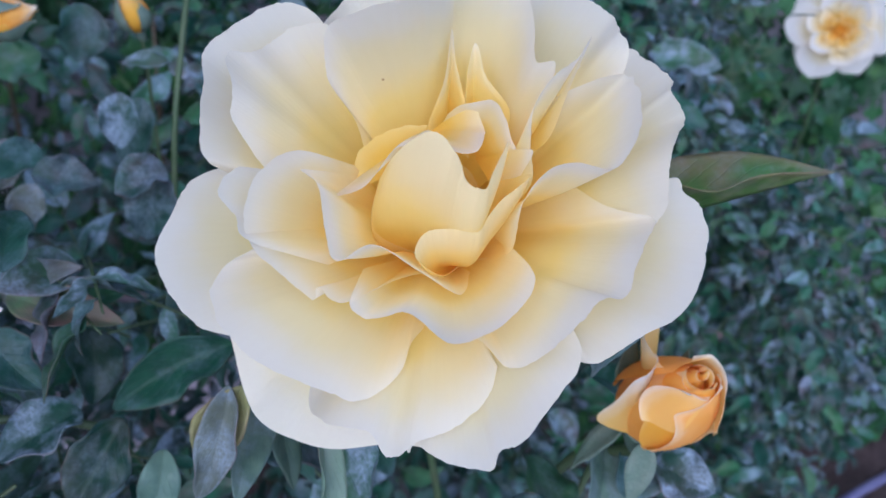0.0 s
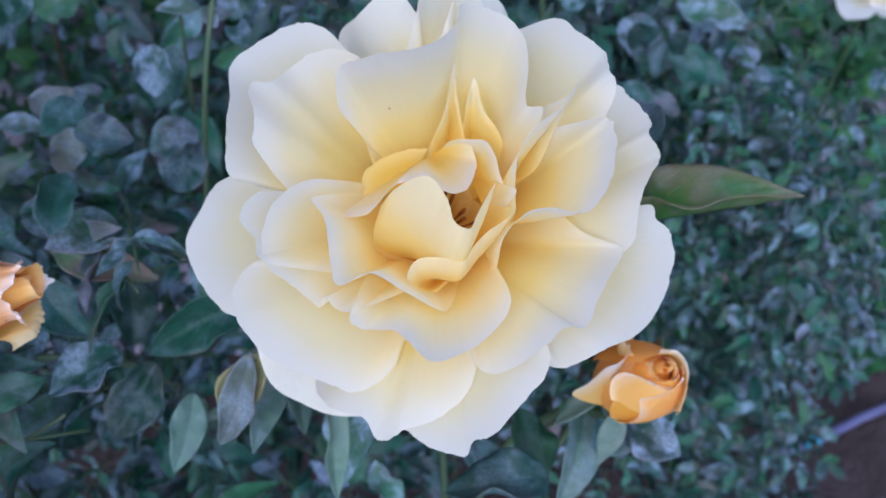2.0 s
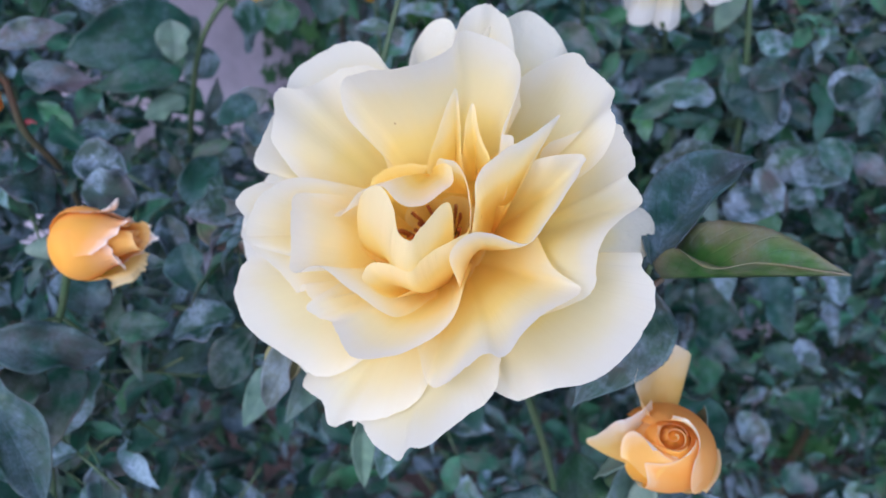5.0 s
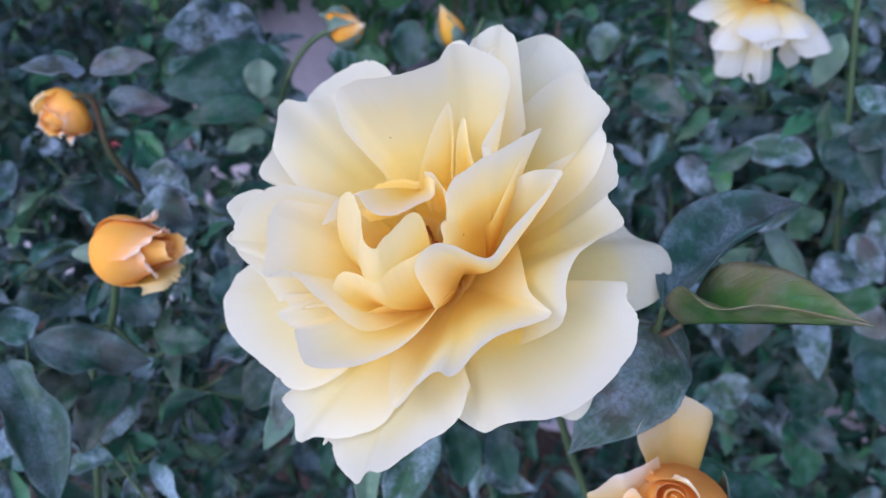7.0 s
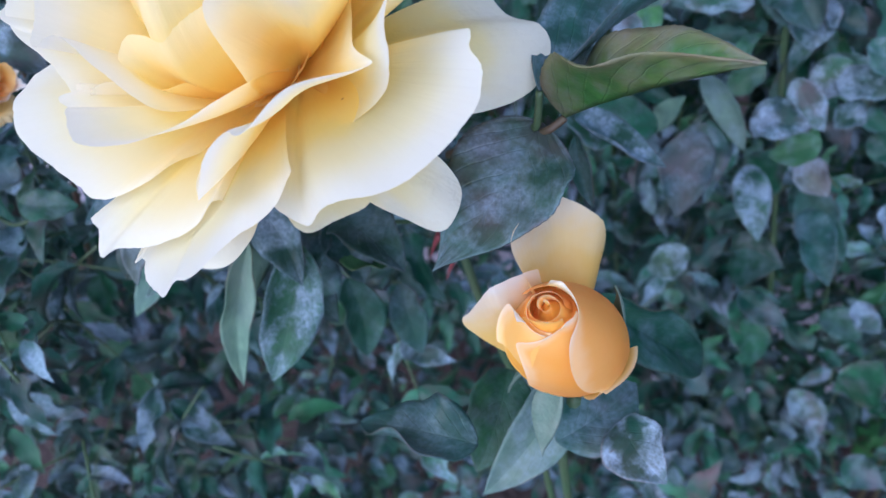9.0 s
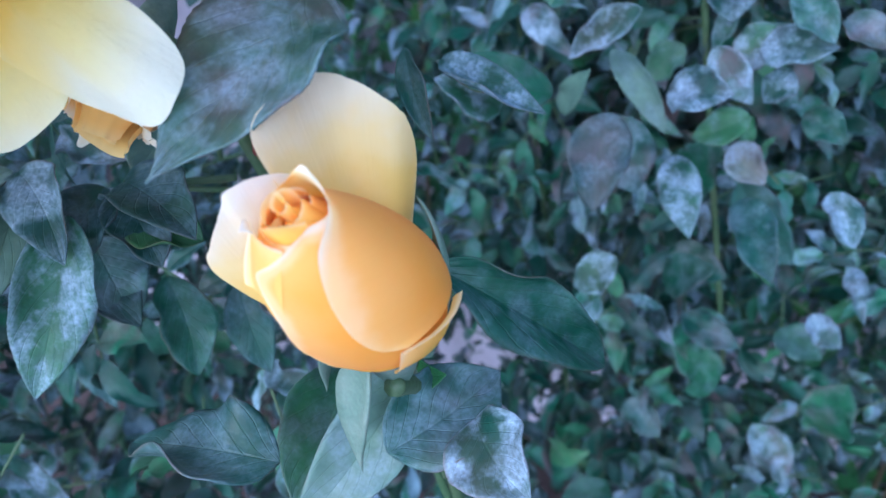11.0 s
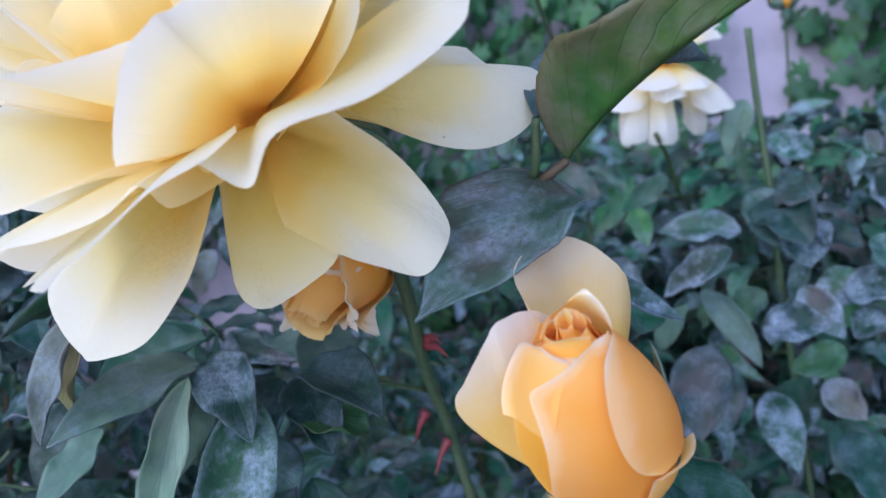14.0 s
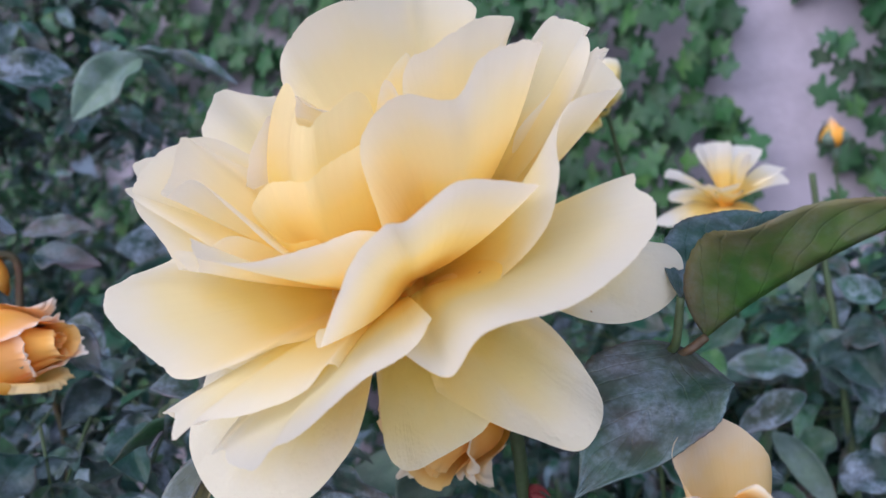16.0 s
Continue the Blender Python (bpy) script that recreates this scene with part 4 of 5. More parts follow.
    if close and len(near_poses) < 200:
        near_poses += ls
    elif (p - Vector((0.10, 0.05, 0.96))).length < 0.55:
        mid_poses += ls
    else:
        far_poses += ls
    stalks.append(st)
scatter("rose_foliage", blades, far_poses, LEAF_FAR, "dense dark green mildewed rose leaves of the bushes", "foliage")
scatter("rose_foliage", fine_blades, mid_poses, LEAF_FAR, "dusty dark green rose leaves with lilac mildew", "foliage")

vs, fs, at = [], [], 0
for st in stalks:
    v, f, _ = tube(through_knots([tuple(q) for q in st], 5), [0.0007, 0.0004], 4)
    vs.append(v)
    fs += [tuple(i + at for i in q) for q in f]
    at += len(v)
canes = []
for k in range(7):
    x, y = rng.uniform(-1.1, 1.0), rng.uniform(0.62, 0.9)
    top = bush_top(x, y)
    lean = Vector((rng.uniform(-0.14, 0.14), rng.uniform(-0.14, 0.06), 0))
    pts = [(x, y, 0), tuple(Vector((x, y, top * 0.5)) + lean * 0.4), tuple(Vector((x, y, top * 0.98)) + lean)]
    if all(clear(Vector(q), 0.26) for q in through_knots(pts, 12)):
        canes.append(tube(through_knots(pts, 10), [0.0035, 0.0024, 0.0013], 6))
tagged(part("leaf_stalks", (np.concatenate(vs), fs, None), STEM), "thin green and bronze stalks of the rose leaves", "stalks", kind="stuff")


def ivy_blade(size, seed):
    """A five-lobed ivy leaf, along +y, slightly domed."""
    r = random.Random(seed)
    out = []
    for k in range(21):
        a = -math.pi * 0.86 + k * math.pi * 1.72 / 20
        lobe = 0.62 + 0.38 * abs(math.cos(2.5 * a * 0.98)) ** 1.4 - 0.16 * (abs(a) / math.pi)
        out.append((math.sin(a) * lobe * size * 0.55, (math.cos(a) * lobe * 0.6 + 0.35) * size, r.uniform(-0.03, 0.03) * size))
    v = np.array([(0, 0.3 * size, 0.08 * size)] + out)
    f = [(0, k + 2, k + 1) for k in range(20)]
    s = np.zeros((len(v), 3))
    s[:, 0] = v[:, 0] / size * 1.6
    s[:, 1] = v[:, 1] / size
    return v, f, s


poses = []
while len(poses) < 19000:
    u, h = rng.uniform(-2.0, 1.4), rng.uniform(0.03, 2.0)
    bare = noise.noise(Vector((u * 2.3, h * 1.8, 7))) < -0.34 and not -0.75 < u < 0.7
    bare |= -0.135 < u + 0.10 * (h - 1.0) + 0.03 * noise.noise(Vector((h * 9, 1, 2))) < -0.062 and h > 0.8
    bare |= ((u + 0.83) / 0.17) ** 2 + ((h - 0.57) / 0.2) ** 2 < 1 or ((u + 1.05) / 0.12) ** 2 + ((h - 1.05) / 0.07) ** 2 < 1
    if bare or (h < 0.3 and u < 0.1):
        continue
    p = WALL @ Vector((u, -rng.uniform(0.005, 0.09), h))
    face = Vector((rng.uniform(-0.6, 0.6), -1, rng.uniform(0.0, 1.0)))
    way = Vector((rng.uniform(-0.8, 0.8), -0.2, -1))
    poses.append(aim(p, p + way, face) @ Matrix.Scale(rng.uniform(0.55, 1.1), 4))
scatter("ivy", [ivy_blade(0.036, k) for k in range(5)], poses, IVY, "bright green ivy climbing over the wall", "ivy")


# ---- the leaves close to the blooms ----
bush = thing("rose_bush", "thorny rose bush with dark mildewed leaves beside the wall", "rose bush")
leaf((0.0490, 0.1825, 0.9015), (0.0430, 0.1475, 0.8815), 0.029, (0.25, -0.57, 0.78), bush, LEAF_SPOTTED, "leaf", "dark leaf powdered with lilac mildew", fold=6, droop=0.14, twist=0, seed=2, curl=(22, 0), fat=0.34, wave=0.018, dent=0.035, rows=89, cols=17)
leaf((0.0545, 0.1835, 0.9035), (0.0971, 0.1713, 0.9288), 0.031, (-0.12, 0.05, 0.99), bush, LEAF_BRONZE, "leaf", "bronze-edged green leaf folded along its midrib", fold=52, droop=0.1, twist=0, seed=3, curl=(-15, -12), fat=0.38, wave=0.02, dent=0.03, rows=89, cols=17)
leaf((0.0520, 0.1770, 0.9120), (0.0672, 0.2293, 0.9198), 0.026, (0.05, -0.35, 0.93), bush, LEAF_DUSTY, fold=34, droop=0.15, twist=0, seed=4, curl=(-5, 55), wave=0.022, dent=0.03, rows=89, cols=17)
leaf((0.0520, 0.2000, 0.8380), (0.0780, 0.2290, 0.7985), 0.021, (0.40, -0.38, 0.84), bush, LEAF, fold=26, droop=0.35, twist=12, seed=5, curl=(70, -20), wave=0.035, dent=0.03, rows=89, cols=17)
leaf((0.0580, 0.1840, 0.8280), (0.0499, 0.1489, 0.8064), 0.018, (0.50, -0.45, 0.72), bush, LEAF_PALE, fold=22, droop=0.12, twist=0, seed=6, curl=(12, 5), wave=0.01)
leaf((0.0346, 0.1848, 0.8140), (0.0420, 0.1563, 0.8025), 0.023, (0.46, -0.35, 0.81), bush, LEAF, fold=16, droop=0.2, twist=0, seed=7)
leaf((0.0624, 0.1654, 0.8189), (0.0728, 0.1902, 0.8240), 0.022, (0.33, -0.39, 0.86), bush, LEAF_DUSTY, fold=14, droop=0.1, twist=0, seed=8)
leaf((0.0460, 0.1530, 0.8196), (0.0125, 0.1435, 0.8170), 0.022, (0.32, -0.32, 0.89), bush, LEAF_DUSTY, fold=14, droop=0.3, twist=-25, seed=9, curl=(50, -25), wave=0.04)
leaf((-0.0450, 0.1683, 0.8573), (-0.0183, 0.1581, 0.8443), 0.017, (0.65, -0.52, 0.56), bush, LEAF_DUSTY, fold=18, droop=0.3, twist=0, seed=10)
leaf((-0.0477, 0.1682, 0.8573), (-0.0430, 0.1252, 0.8530), 0.015, (0.46, -0.29, 0.84), bush, LEAF_PALE, fold=22, droop=0.15, twist=0, seed=11)
leaf((-0.0225, 0.1805, 0.8531), (0.0080, 0.1745, 0.8481), 0.020, (0.45, -0.49, 0.75), bush, LEAF_DUSTY, fold=20, droop=0.3, twist=30, seed=12, curl=(20, 10))
leaf((-0.0253, 0.1494, 0.8622), (-0.0212, 0.1320, 0.8243), 0.011, (0.63, -0.42, 0.66), bush, LEAF_PALE, fold=30, droop=0.2, twist=0, seed=13)
leaf((-0.0251, 0.1664, 0.8508), (-0.0221, 0.1422, 0.8165), 0.020, (0.49, -0.37, 0.79), bush, LEAF, fold=20, droop=0.2, twist=0, seed=14)
leaf((-0.0236, 0.1800, 0.8446), (-0.0081, 0.1869, 0.8369), 0.020, (0.40, -0.40, 0.82), bush, LEAF_FRESH, fold=20, droop=0.2, twist=0, seed=15)
leaf((-0.0455, 0.1715, 0.8547), (-0.0347, 0.1464, 0.8354), 0.014, (0.76, -0.55, 0.36), bush, LEAF_PALE, fold=20, droop=0.2, twist=0, seed=16)
leaf((-0.0301, 0.1796, 0.8508), (-0.0279, 0.1583, 0.8386), 0.016, (0.62, -0.53, 0.58), bush, LEAF_DUSTY, fold=20, droop=0.2, twist=0, seed=17)
leaf((-0.1251, 0.1809, 0.8718), (-0.0903, 0.1788, 0.8654), 0.017, (0.37, -0.53, 0.76), bush, LEAF_BLUSH, fold=22, droop=0.1, twist=0, seed=18)
leaf((-0.1250, 0.1683, 0.8675), (-0.1090, 0.1609, 0.8537), 0.018, (0.42, -0.52, 0.75), bush, LEAF_DUSTY, fold=18, droop=0.15, twist=0, seed=19)
leaf((-0.0457, 0.1395, 0.8793), (-0.0541, 0.1287, 0.8503), 0.012, (0.31, -0.62, 0.72), bush, LEAF_MAUVE, fold=26, droop=0.25, twist=0, seed=20)
leaf((-0.0424, 0.1404, 0.8787), (-0.0542, 0.1377, 0.8530), 0.015, (0.30, -0.64, 0.71), bush, LEAF_BLUSH, fold=30, droop=0.2, twist=0, seed=21)
leaf((-0.1363, 0.2257, 0.8890), (-0.1184, 0.2333, 0.8827), 0.018, (0.39, -0.62, 0.68), bush, LEAF_DUSTY, fold=28, droop=0.1, twist=0, seed=22)
leaf((-0.1406, 0.2388, 0.8941), (-0.1456, 0.2195, 0.8897), 0.015, (0.45, -0.65, 0.62), bush, LEAF_DUSTY, fold=16, droop=0.1, twist=0, seed=23)
leaf((-0.0950, 0.2365, 0.8891), (-0.1090, 0.2258, 0.8829), 0.020, (0.35, -0.68, 0.65), bush, LEAF_DUSTY, fold=30, droop=0.15, twist=-12, seed=24)
leaf((-0.0949, 0.2351, 0.8865), (-0.1033, 0.2295, 0.8635), 0.020, (0.35, -0.71, 0.62), bush, LEAF_DUSTY, fold=26, droop=0.2, twist=0, seed=25)
leaf((-0.0581, 0.1797, 0.8588), (-0.0911, 0.1636, 0.8449), 0.021, (0.27, -0.52, 0.81), bush, LEAF, fold=30, droop=0.15, twist=12, seed=26)
leaf((-0.1034, 0.1668, 0.8406), (-0.1201, 0.1484, 0.8364), 0.021, (0.34, -0.42, 0.84), bush, LEAF, fold=26, droop=0.15, twist=-12, seed=27)
leaf((-0.0886, 0.1627, 0.8425), (-0.1002, 0.1458, 0.8212), 0.021, (0.32, -0.44, 0.84), bush, LEAF, fold=34, droop=0.2, twist=0, seed=28)
leaf((-0.1091, 0.1902, 0.8529), (-0.1050, 0.1753, 0.8345), 0.020, (0.36, -0.54, 0.76), bush, LEAF, fold=30, droop=0.2, twist=12, seed=29)
leaf((-0.0732, 0.1535, 0.8404), (-0.0743, 0.1331, 0.8252), 0.012, (0.36, -0.57, 0.74), bush, LEAF_PALE, fold=24, droop=0.2, twist=0, seed=30)
leaf((0.0747, 0.1781, 0.8225), (0.0915, 0.1681, 0.8196), 0.018, (-0.19, -0.48, 0.85), bush, LEAF, fold=18, droop=0.2, twist=0, seed=31)
leaf((-0.1160, 0.1696, 0.8878), (-0.1236, 0.1956, 0.8921), 0.015, (0.44, -0.59, 0.67), bush, LEAF_DUSTY, fold=18, droop=0.2, twist=0, seed=32)
leaf((-0.1074, 0.1925, 0.8720), (-0.1221, 0.1728, 0.8790), 0.018, (0.35, -0.48, 0.80), bush, LEAF_DUSTY, fold=18, droop=0.2, twist=0, seed=33)
leaf((-0.1474, 0.0978, 0.8661), (-0.1255, 0.1256, 0.8476), 0.021, (0.59, -0.20, 0.78), bush, LEAF_DUSTY, fold=14, droop=0.2, twist=0, seed=34)
leaf((-0.1347, 0.1354, 0.8478), (-0.1195, 0.1482, 0.8445), 0.013, (0.55, -0.26, 0.79), bush, LEAF, fold=14, droop=0.2, twist=0, seed=35)
leaf((-0.1360, 0.0845, 0.8717), (-0.1009, 0.0720, 0.8380), 0.024, (0.66, -0.14, 0.74), bush, LEAF_DUSTY, fold=16, droop=0.35, twist=20, seed=36, curl=(70, 20), wave=0.035)
leaf((-0.1491, 0.1090, 0.8454), (-0.1388, 0.0861, 0.8402), 0.021, (0.62, -0.17, 0.76), bush, LEAF, fold=14, droop=0.2, twist=0, seed=37)
leaf((-0.1446, 0.1326, 0.8510), (-0.1557, 0.1488, 0.8591), 0.020, (0.67, -0.28, 0.69), bush, LEAF_DUSTY, fold=14, droop=0.2, twist=0, seed=38)
leaf((-0.1484, 0.1226, 0.8330), (-0.1345, 0.0947, 0.8210), 0.020, (0.60, -0.19, 0.78), bush, LEAF, fold=14, droop=0.2, twist=0, seed=39)
leaf((-0.1564, 0.0906, 0.8683), (-0.1540, 0.1048, 0.8703), 0.016, (0.64, -0.16, 0.75), bush, LEAF_DUSTY, fold=14, droop=0.2, twist=0, seed=40)
leaf((-0.1495, 0.1525, 0.8949), (-0.1382, 0.1652, 0.8857), 0.021, (0.62, -0.31, 0.72), bush, LEAF_DUSTY, fold=20, droop=0.2, twist=0, seed=41)
leaf((-0.1459, 0.1402, 0.9006), (-0.1468, 0.1246, 0.9145), 0.018, (0.67, -0.26, 0.70), bush, LEAF_DUSTY, fold=24, droop=0.2, twist=0, seed=42)
leaf((-0.2195, 0.2862, 0.9006), (-0.2534, 0.2326, 0.8968), 0.038, (0.64, -0.42, 0.64), bush, LEAF, fold=8, droop=0.2, twist=0, seed=43)
leaf((-0.2417, 0.2948, 0.9077), (-0.2646, 0.2477, 0.9212), 0.038, (0.66, -0.44, 0.61), bush, LEAF, fold=8, droop=0.2, twist=0, seed=44)
leaf((-0.1992, 0.2546, 0.8897), (-0.2215, 0.2211, 0.8915), 0.018, (0.54, -0.35, 0.77), bush, LEAF, fold=16, droop=0.15, twist=0, seed=45)
leaf((-0.1971, 0.2498, 0.8779), (-0.2074, 0.2314, 0.8736), 0.014, (0.57, -0.38, 0.72), bush, LEAF_PALE, fold=16, droop=0.15, twist=0, seed=46)
leaf((-0.2116, 0.2663, 0.9093), (-0.2092, 0.2594, 0.8907), 0.018, (0.72, -0.52, 0.47), bush, LEAF_PALE, fold=16, droop=0.2, twist=0, seed=47)
leaf((-0.2104, 0.1778, 0.9302), (-0.1983, 0.2021, 0.9307), 0.016, (0.49, -0.25, 0.84), bush, LEAF_MAUVE, fold=20, droop=0.1, twist=0, seed=48)
leaf((-0.2115, 0.1763, 0.9317), (-0.2129, 0.1519, 0.9404), 0.013, (0.51, -0.21, 0.83), bush, LEAF_MAUVE, fold=20, droop=0.1, twist=0, seed=49)
leaf((-0.2232, 0.1740, 0.9294), (-0.2264, 0.1728, 0.9393), 0.016, (0.73, -0.31, 0.61), bush, LEAF_DUSTY, fold=20, droop=0.1, twist=0, seed=50)
leaf((0.0370, 0.4180, 0.8622), (0.0561, 0.4017, 0.8436), 0.030, (0.12, -0.70, 0.71), bush, LEAF_DUSTY, fold=14, droop=0.3, twist=0, seed=51)
leaf((0.0224, 0.4309, 0.8479), (-0.0200, 0.4250, 0.8364), 0.020, (0.15, -0.52, 0.84), bush, LEAF_DUSTY, fold=14, droop=0.1, twist=0, seed=52)
leaf((0.0340, 0.4268, 0.8582), (0.0076, 0.4331, 0.8614), 0.021, (0.14, -0.60, 0.79), bush, LEAF, fold=14, droop=0.1, twist=0, seed=53)
leaf((0.0390, 0.4191, 0.8637), (0.0590, 0.4119, 0.8649), 0.021, (0.11, -0.67, 0.73), bush, LEAF_DUSTY, fold=14, droop=0.1, twist=0, seed=54)
leaf((0.0230, 0.4309, 0.9055), (0.0171, 0.4211, 0.8809), 0.015, (0.20, -0.86, 0.48), bush, LEAF_PALE, fold=20, droop=0.2, twist=0, seed=55)
leaf((0.0455, 0.3626, 0.8185), (0.0706, 0.3568, 0.8215), 0.021, (0.11, -0.63, 0.77), bush, LEAF_DUSTY, fold=14, droop=0.2, twist=0, seed=56)
leaf((0.0270, 0.3537, 0.8103), (0.0293, 0.3299, 0.7800), 0.025, (0.31, -0.75, 0.59), bush, LEAF_DUSTY, fold=14, droop=0.2, twist=0, seed=57)
leaf((0.0269, 0.3052, 0.8359), (-0.0010, 0.2820, 0.8515), 0.020, (0.34, -0.59, 0.74), bush, LEAF, fold=20, droop=0.1, twist=0, seed=58)
leaf((0.0123, 0.2961, 0.8318), (-0.0015, 0.2801, 0.8463), 0.018, (0.39, -0.63, 0.67), bush, LEAF, fold=20, droop=0.1, twist=0, seed=59)
leaf((0.0269, 0.4205, 0.8640), (0.0474, 0.4114, 0.8374), 0.023, (0.24, -0.83, 0.49), bush, LEAF_DUSTY, fold=14, droop=0.2, twist=0, seed=60)
leaf((0.0958, 0.4351, 0.8638), (0.0922, 0.4216, 0.8447), 0.021, (0.10, -0.83, 0.55), bush, LEAF_DUSTY, fold=14, droop=0.2, twist=0, seed=61)
leaf((0.0735, 0.3744, 0.7720), (0.0934, 0.3464, 0.7548), 0.020, (0.14, -0.75, 0.64), bush, LEAF_DUSTY, fold=14, droop=0.2, twist=0, seed=62)
leaf((0.0424, 0.3821, 0.7823), (0.0593, 0.3544, 0.7617), 0.018, (0.22, -0.76, 0.62), bush, LEAF, fold=14, droop=0.2, twist=0, seed=63)
leaf((0.0052, 0.4528, 0.8439), (-0.0331, 0.4370, 0.8430), 0.016, (0.25, -0.60, 0.76), bush, LEAF_DUSTY, fold=14, droop=0.1, twist=0, seed=64)
leaf((-0.0266, 0.1825, 0.8502), (-0.0114, 0.1763, 0.8348), 0.018, (0.63, -0.41, 0.66), bush, LEAF_DUSTY, fold=14, droop=0.2, twist=0, seed=65)
leaf((-0.0458, 0.1794, 0.8319), (-0.0280, 0.1736, 0.8145), 0.021, (0.70, -0.39, 0.60), bush, LEAF_DUSTY, fold=14, droop=0.2, twist=0, seed=67)
leaf((-0.0357, 0.2090, 0.8571), (-0.0333, 0.1901, 0.8481), 0.020, (0.71, -0.50, 0.50), bush, LEAF_PALE, fold=14, droop=0.2, twist=0, seed=68)
leaf((-0.1929, 0.2225, 1.0051), (-0.1559, 0.2445, 0.9877), 0.020, (0.32, -0.23, 0.92), bush, LEAF, fold=24, droop=0.15, twist=0, seed=69)
leaf((-0.1922, 0.2245, 1.0029), (-0.2102, 0.2024, 0.9765), 0.021, (0.84, -0.49, 0.24), bush, LEAF_PALE, fold=24, droop=0.15, twist=0, seed=70)
leaf((-0.2415, 0.2212, 1.0028), (-0.2602, 0.1833, 0.9994), 0.025, (0.64, -0.30, 0.71), bush, LEAF, fold=14, droop=0.15, twist=0, seed=71)
leaf((-0.1475, 0.1821, 0.8660), (-0.1336, 0.1749, 0.8462), 0.015, (0.78, -0.46, 0.43), bush, LEAF_DUSTY, fold=20, droop=0.2, twist=0, seed=72)
leaf((-0.1708, 0.1855, 0.8733), (-0.1670, 0.1655, 0.8619), 0.015, (0.79, -0.41, 0.46), bush, LEAF_DUSTY, fold=20, droop=0.2, twist=0, seed=73)
leaf((-0.1475, 0.1769, 0.8553), (-0.1419, 0.1608, 0.8475), 0.013, (0.75, -0.41, 0.51), bush, LEAF_MAUVE, fold=20, droop=0.2, twist=0, seed=74)
leaf((-0.1719, 0.1689, 0.8952), (-0.1551, 0.1767, 0.8867), 0.020, (0.75, -0.39, 0.54), bush, LEAF, fold=20, droop=0.2, twist=0, seed=75)
leaf((-0.1940, 0.1739, 0.9234), (-0.1745, 0.1893, 0.9175), 0.015, (0.62, -0.32, 0.72), bush, LEAF_DUSTY, fold=20, droop=0.1, twist=0, seed=76)
leaf((0.0243, 0.4152, 0.8465), (-0.0114, 0.4061, 0.8470), 0.020, (0.16, -0.61, 0.78), bush, LEAF_DUSTY, fold=20, droop=0.1, twist=0, seed=77)
leaf((0.0492, 0.4206, 0.8512), (0.0549, 0.4065, 0.8323), 0.025, (0.11, -0.83, 0.54), bush, LEAF_DUSTY, fold=14, droop=0.2, twist=0, seed=78)
stem("stem", [(0.0045, 0.1670, 0.9040), (0.0040, 0.1900, 0.8800), (-0.0030, 0.2070, 0.8450), (-0.0040, 0.2230, 0.8000), (0.0100, 0.2600, 0.6000), (0.0200, 0.3000, 0.0200)], (0.0021, 0.0016, 0.0018), STEM, bush)
stem("stem", [(0.0545, 0.1835, 0.9035), (0.0500, 0.1810, 0.9000), (0.0350, 0.1900, 0.8930), (0.0100, 0.1970, 0.8750)], (0.0009, 0.001, 0.0012), STEM_RED, bush)
stem("stem", [(0.0520, 0.1770, 0.9120), (0.0500, 0.1790, 0.9030), (0.0470, 0.1820, 0.9000)], (0.0008, 0.0009, 0.001), STEM, bush)
stem("stem", [(0.0675, 0.1650, 0.8380), (0.0610, 0.1780, 0.8250), (0.0500, 0.1950, 0.8000), (0.0300, 0.2300, 0.7000), (0.0200, 0.3000, 0.4000)], (0.0019, 0.0018, 0.002), STEM, bush)
stem("stem", [(-0.0225, 0.1805, 0.8531), (-0.0115, 0.1896, 0.8492), (-0.0060, 0.2085, 0.8405)], (0.0007, 0.0008), STEM, bush)
stem("stem", [(-0.1345, 0.1286, 0.8823), (-0.1434, 0.1279, 0.8666), (-0.1491, 0.1256, 0.8550), (-0.1577, 0.1164, 0.8354), (-0.1718, 0.0989, 0.7534)], (0.0015, 0.0015, 0.0016), STEM, bush)
stem("stem", [(-0.1486, 0.1263, 0.8547), (-0.1507, 0.1139, 0.8594), (-0.1479, 0.0991, 0.8658)], (0.0008, 0.0008), STEM, bush)
stem("stem", [(-0.1484, 0.1261, 0.8544), (-0.1396, 0.1328, 0.8389), (-0.1313, 0.1446, 0.8448)], (0.0008, 0.0008), STEM, bush)
stem("stem", [(-0.2079, 0.1666, 0.9244), (-0.2068, 0.1734, 0.9197), (-0.2104, 0.1750, 0.8944), (-0.2160, 0.1868, 0.8660), (-0.2421, 0.2029, 0.8147), (-0.2463, 0.1883, 0.7201)], (0.0015, 0.0015, 0.0016), STEM_RED, bush)
stem("stem", [(-0.1726, 0.2884, 0.9253), (-0.1894, 0.2808, 0.9154), (-0.2020, 0.2718, 0.8955), (-0.2153, 0.2689, 0.8618), (-0.2489, 0.2741, 0.7866)], (0.0014, 0.0014, 0.0016), STEM, bush)
stem("stem", [(0.0261, 0.4294, 0.9373), (0.0296, 0.4301, 0.8984), (0.0352, 0.4271, 0.8583), (0.0396, 0.4311, 0.7966), (0.0526, 0.4600, 0.6154)], (0.0016, 0.0016, 0.0018), STEM, bush)
stem("stem", [(0.0350, 0.4274, 0.8591), (0.0224, 0.4309, 0.8479), (-0.0080, 0.4201, 0.8422)], (0.0008, 0.0008), STEM_RED, bush)
stem("stem", [(0.0586, 0.1811, 0.8293), (0.0577, 0.1872, 0.8116), (0.0537, 0.1923, 0.7820)], (0.0012, 0.0013), STEM, bush)
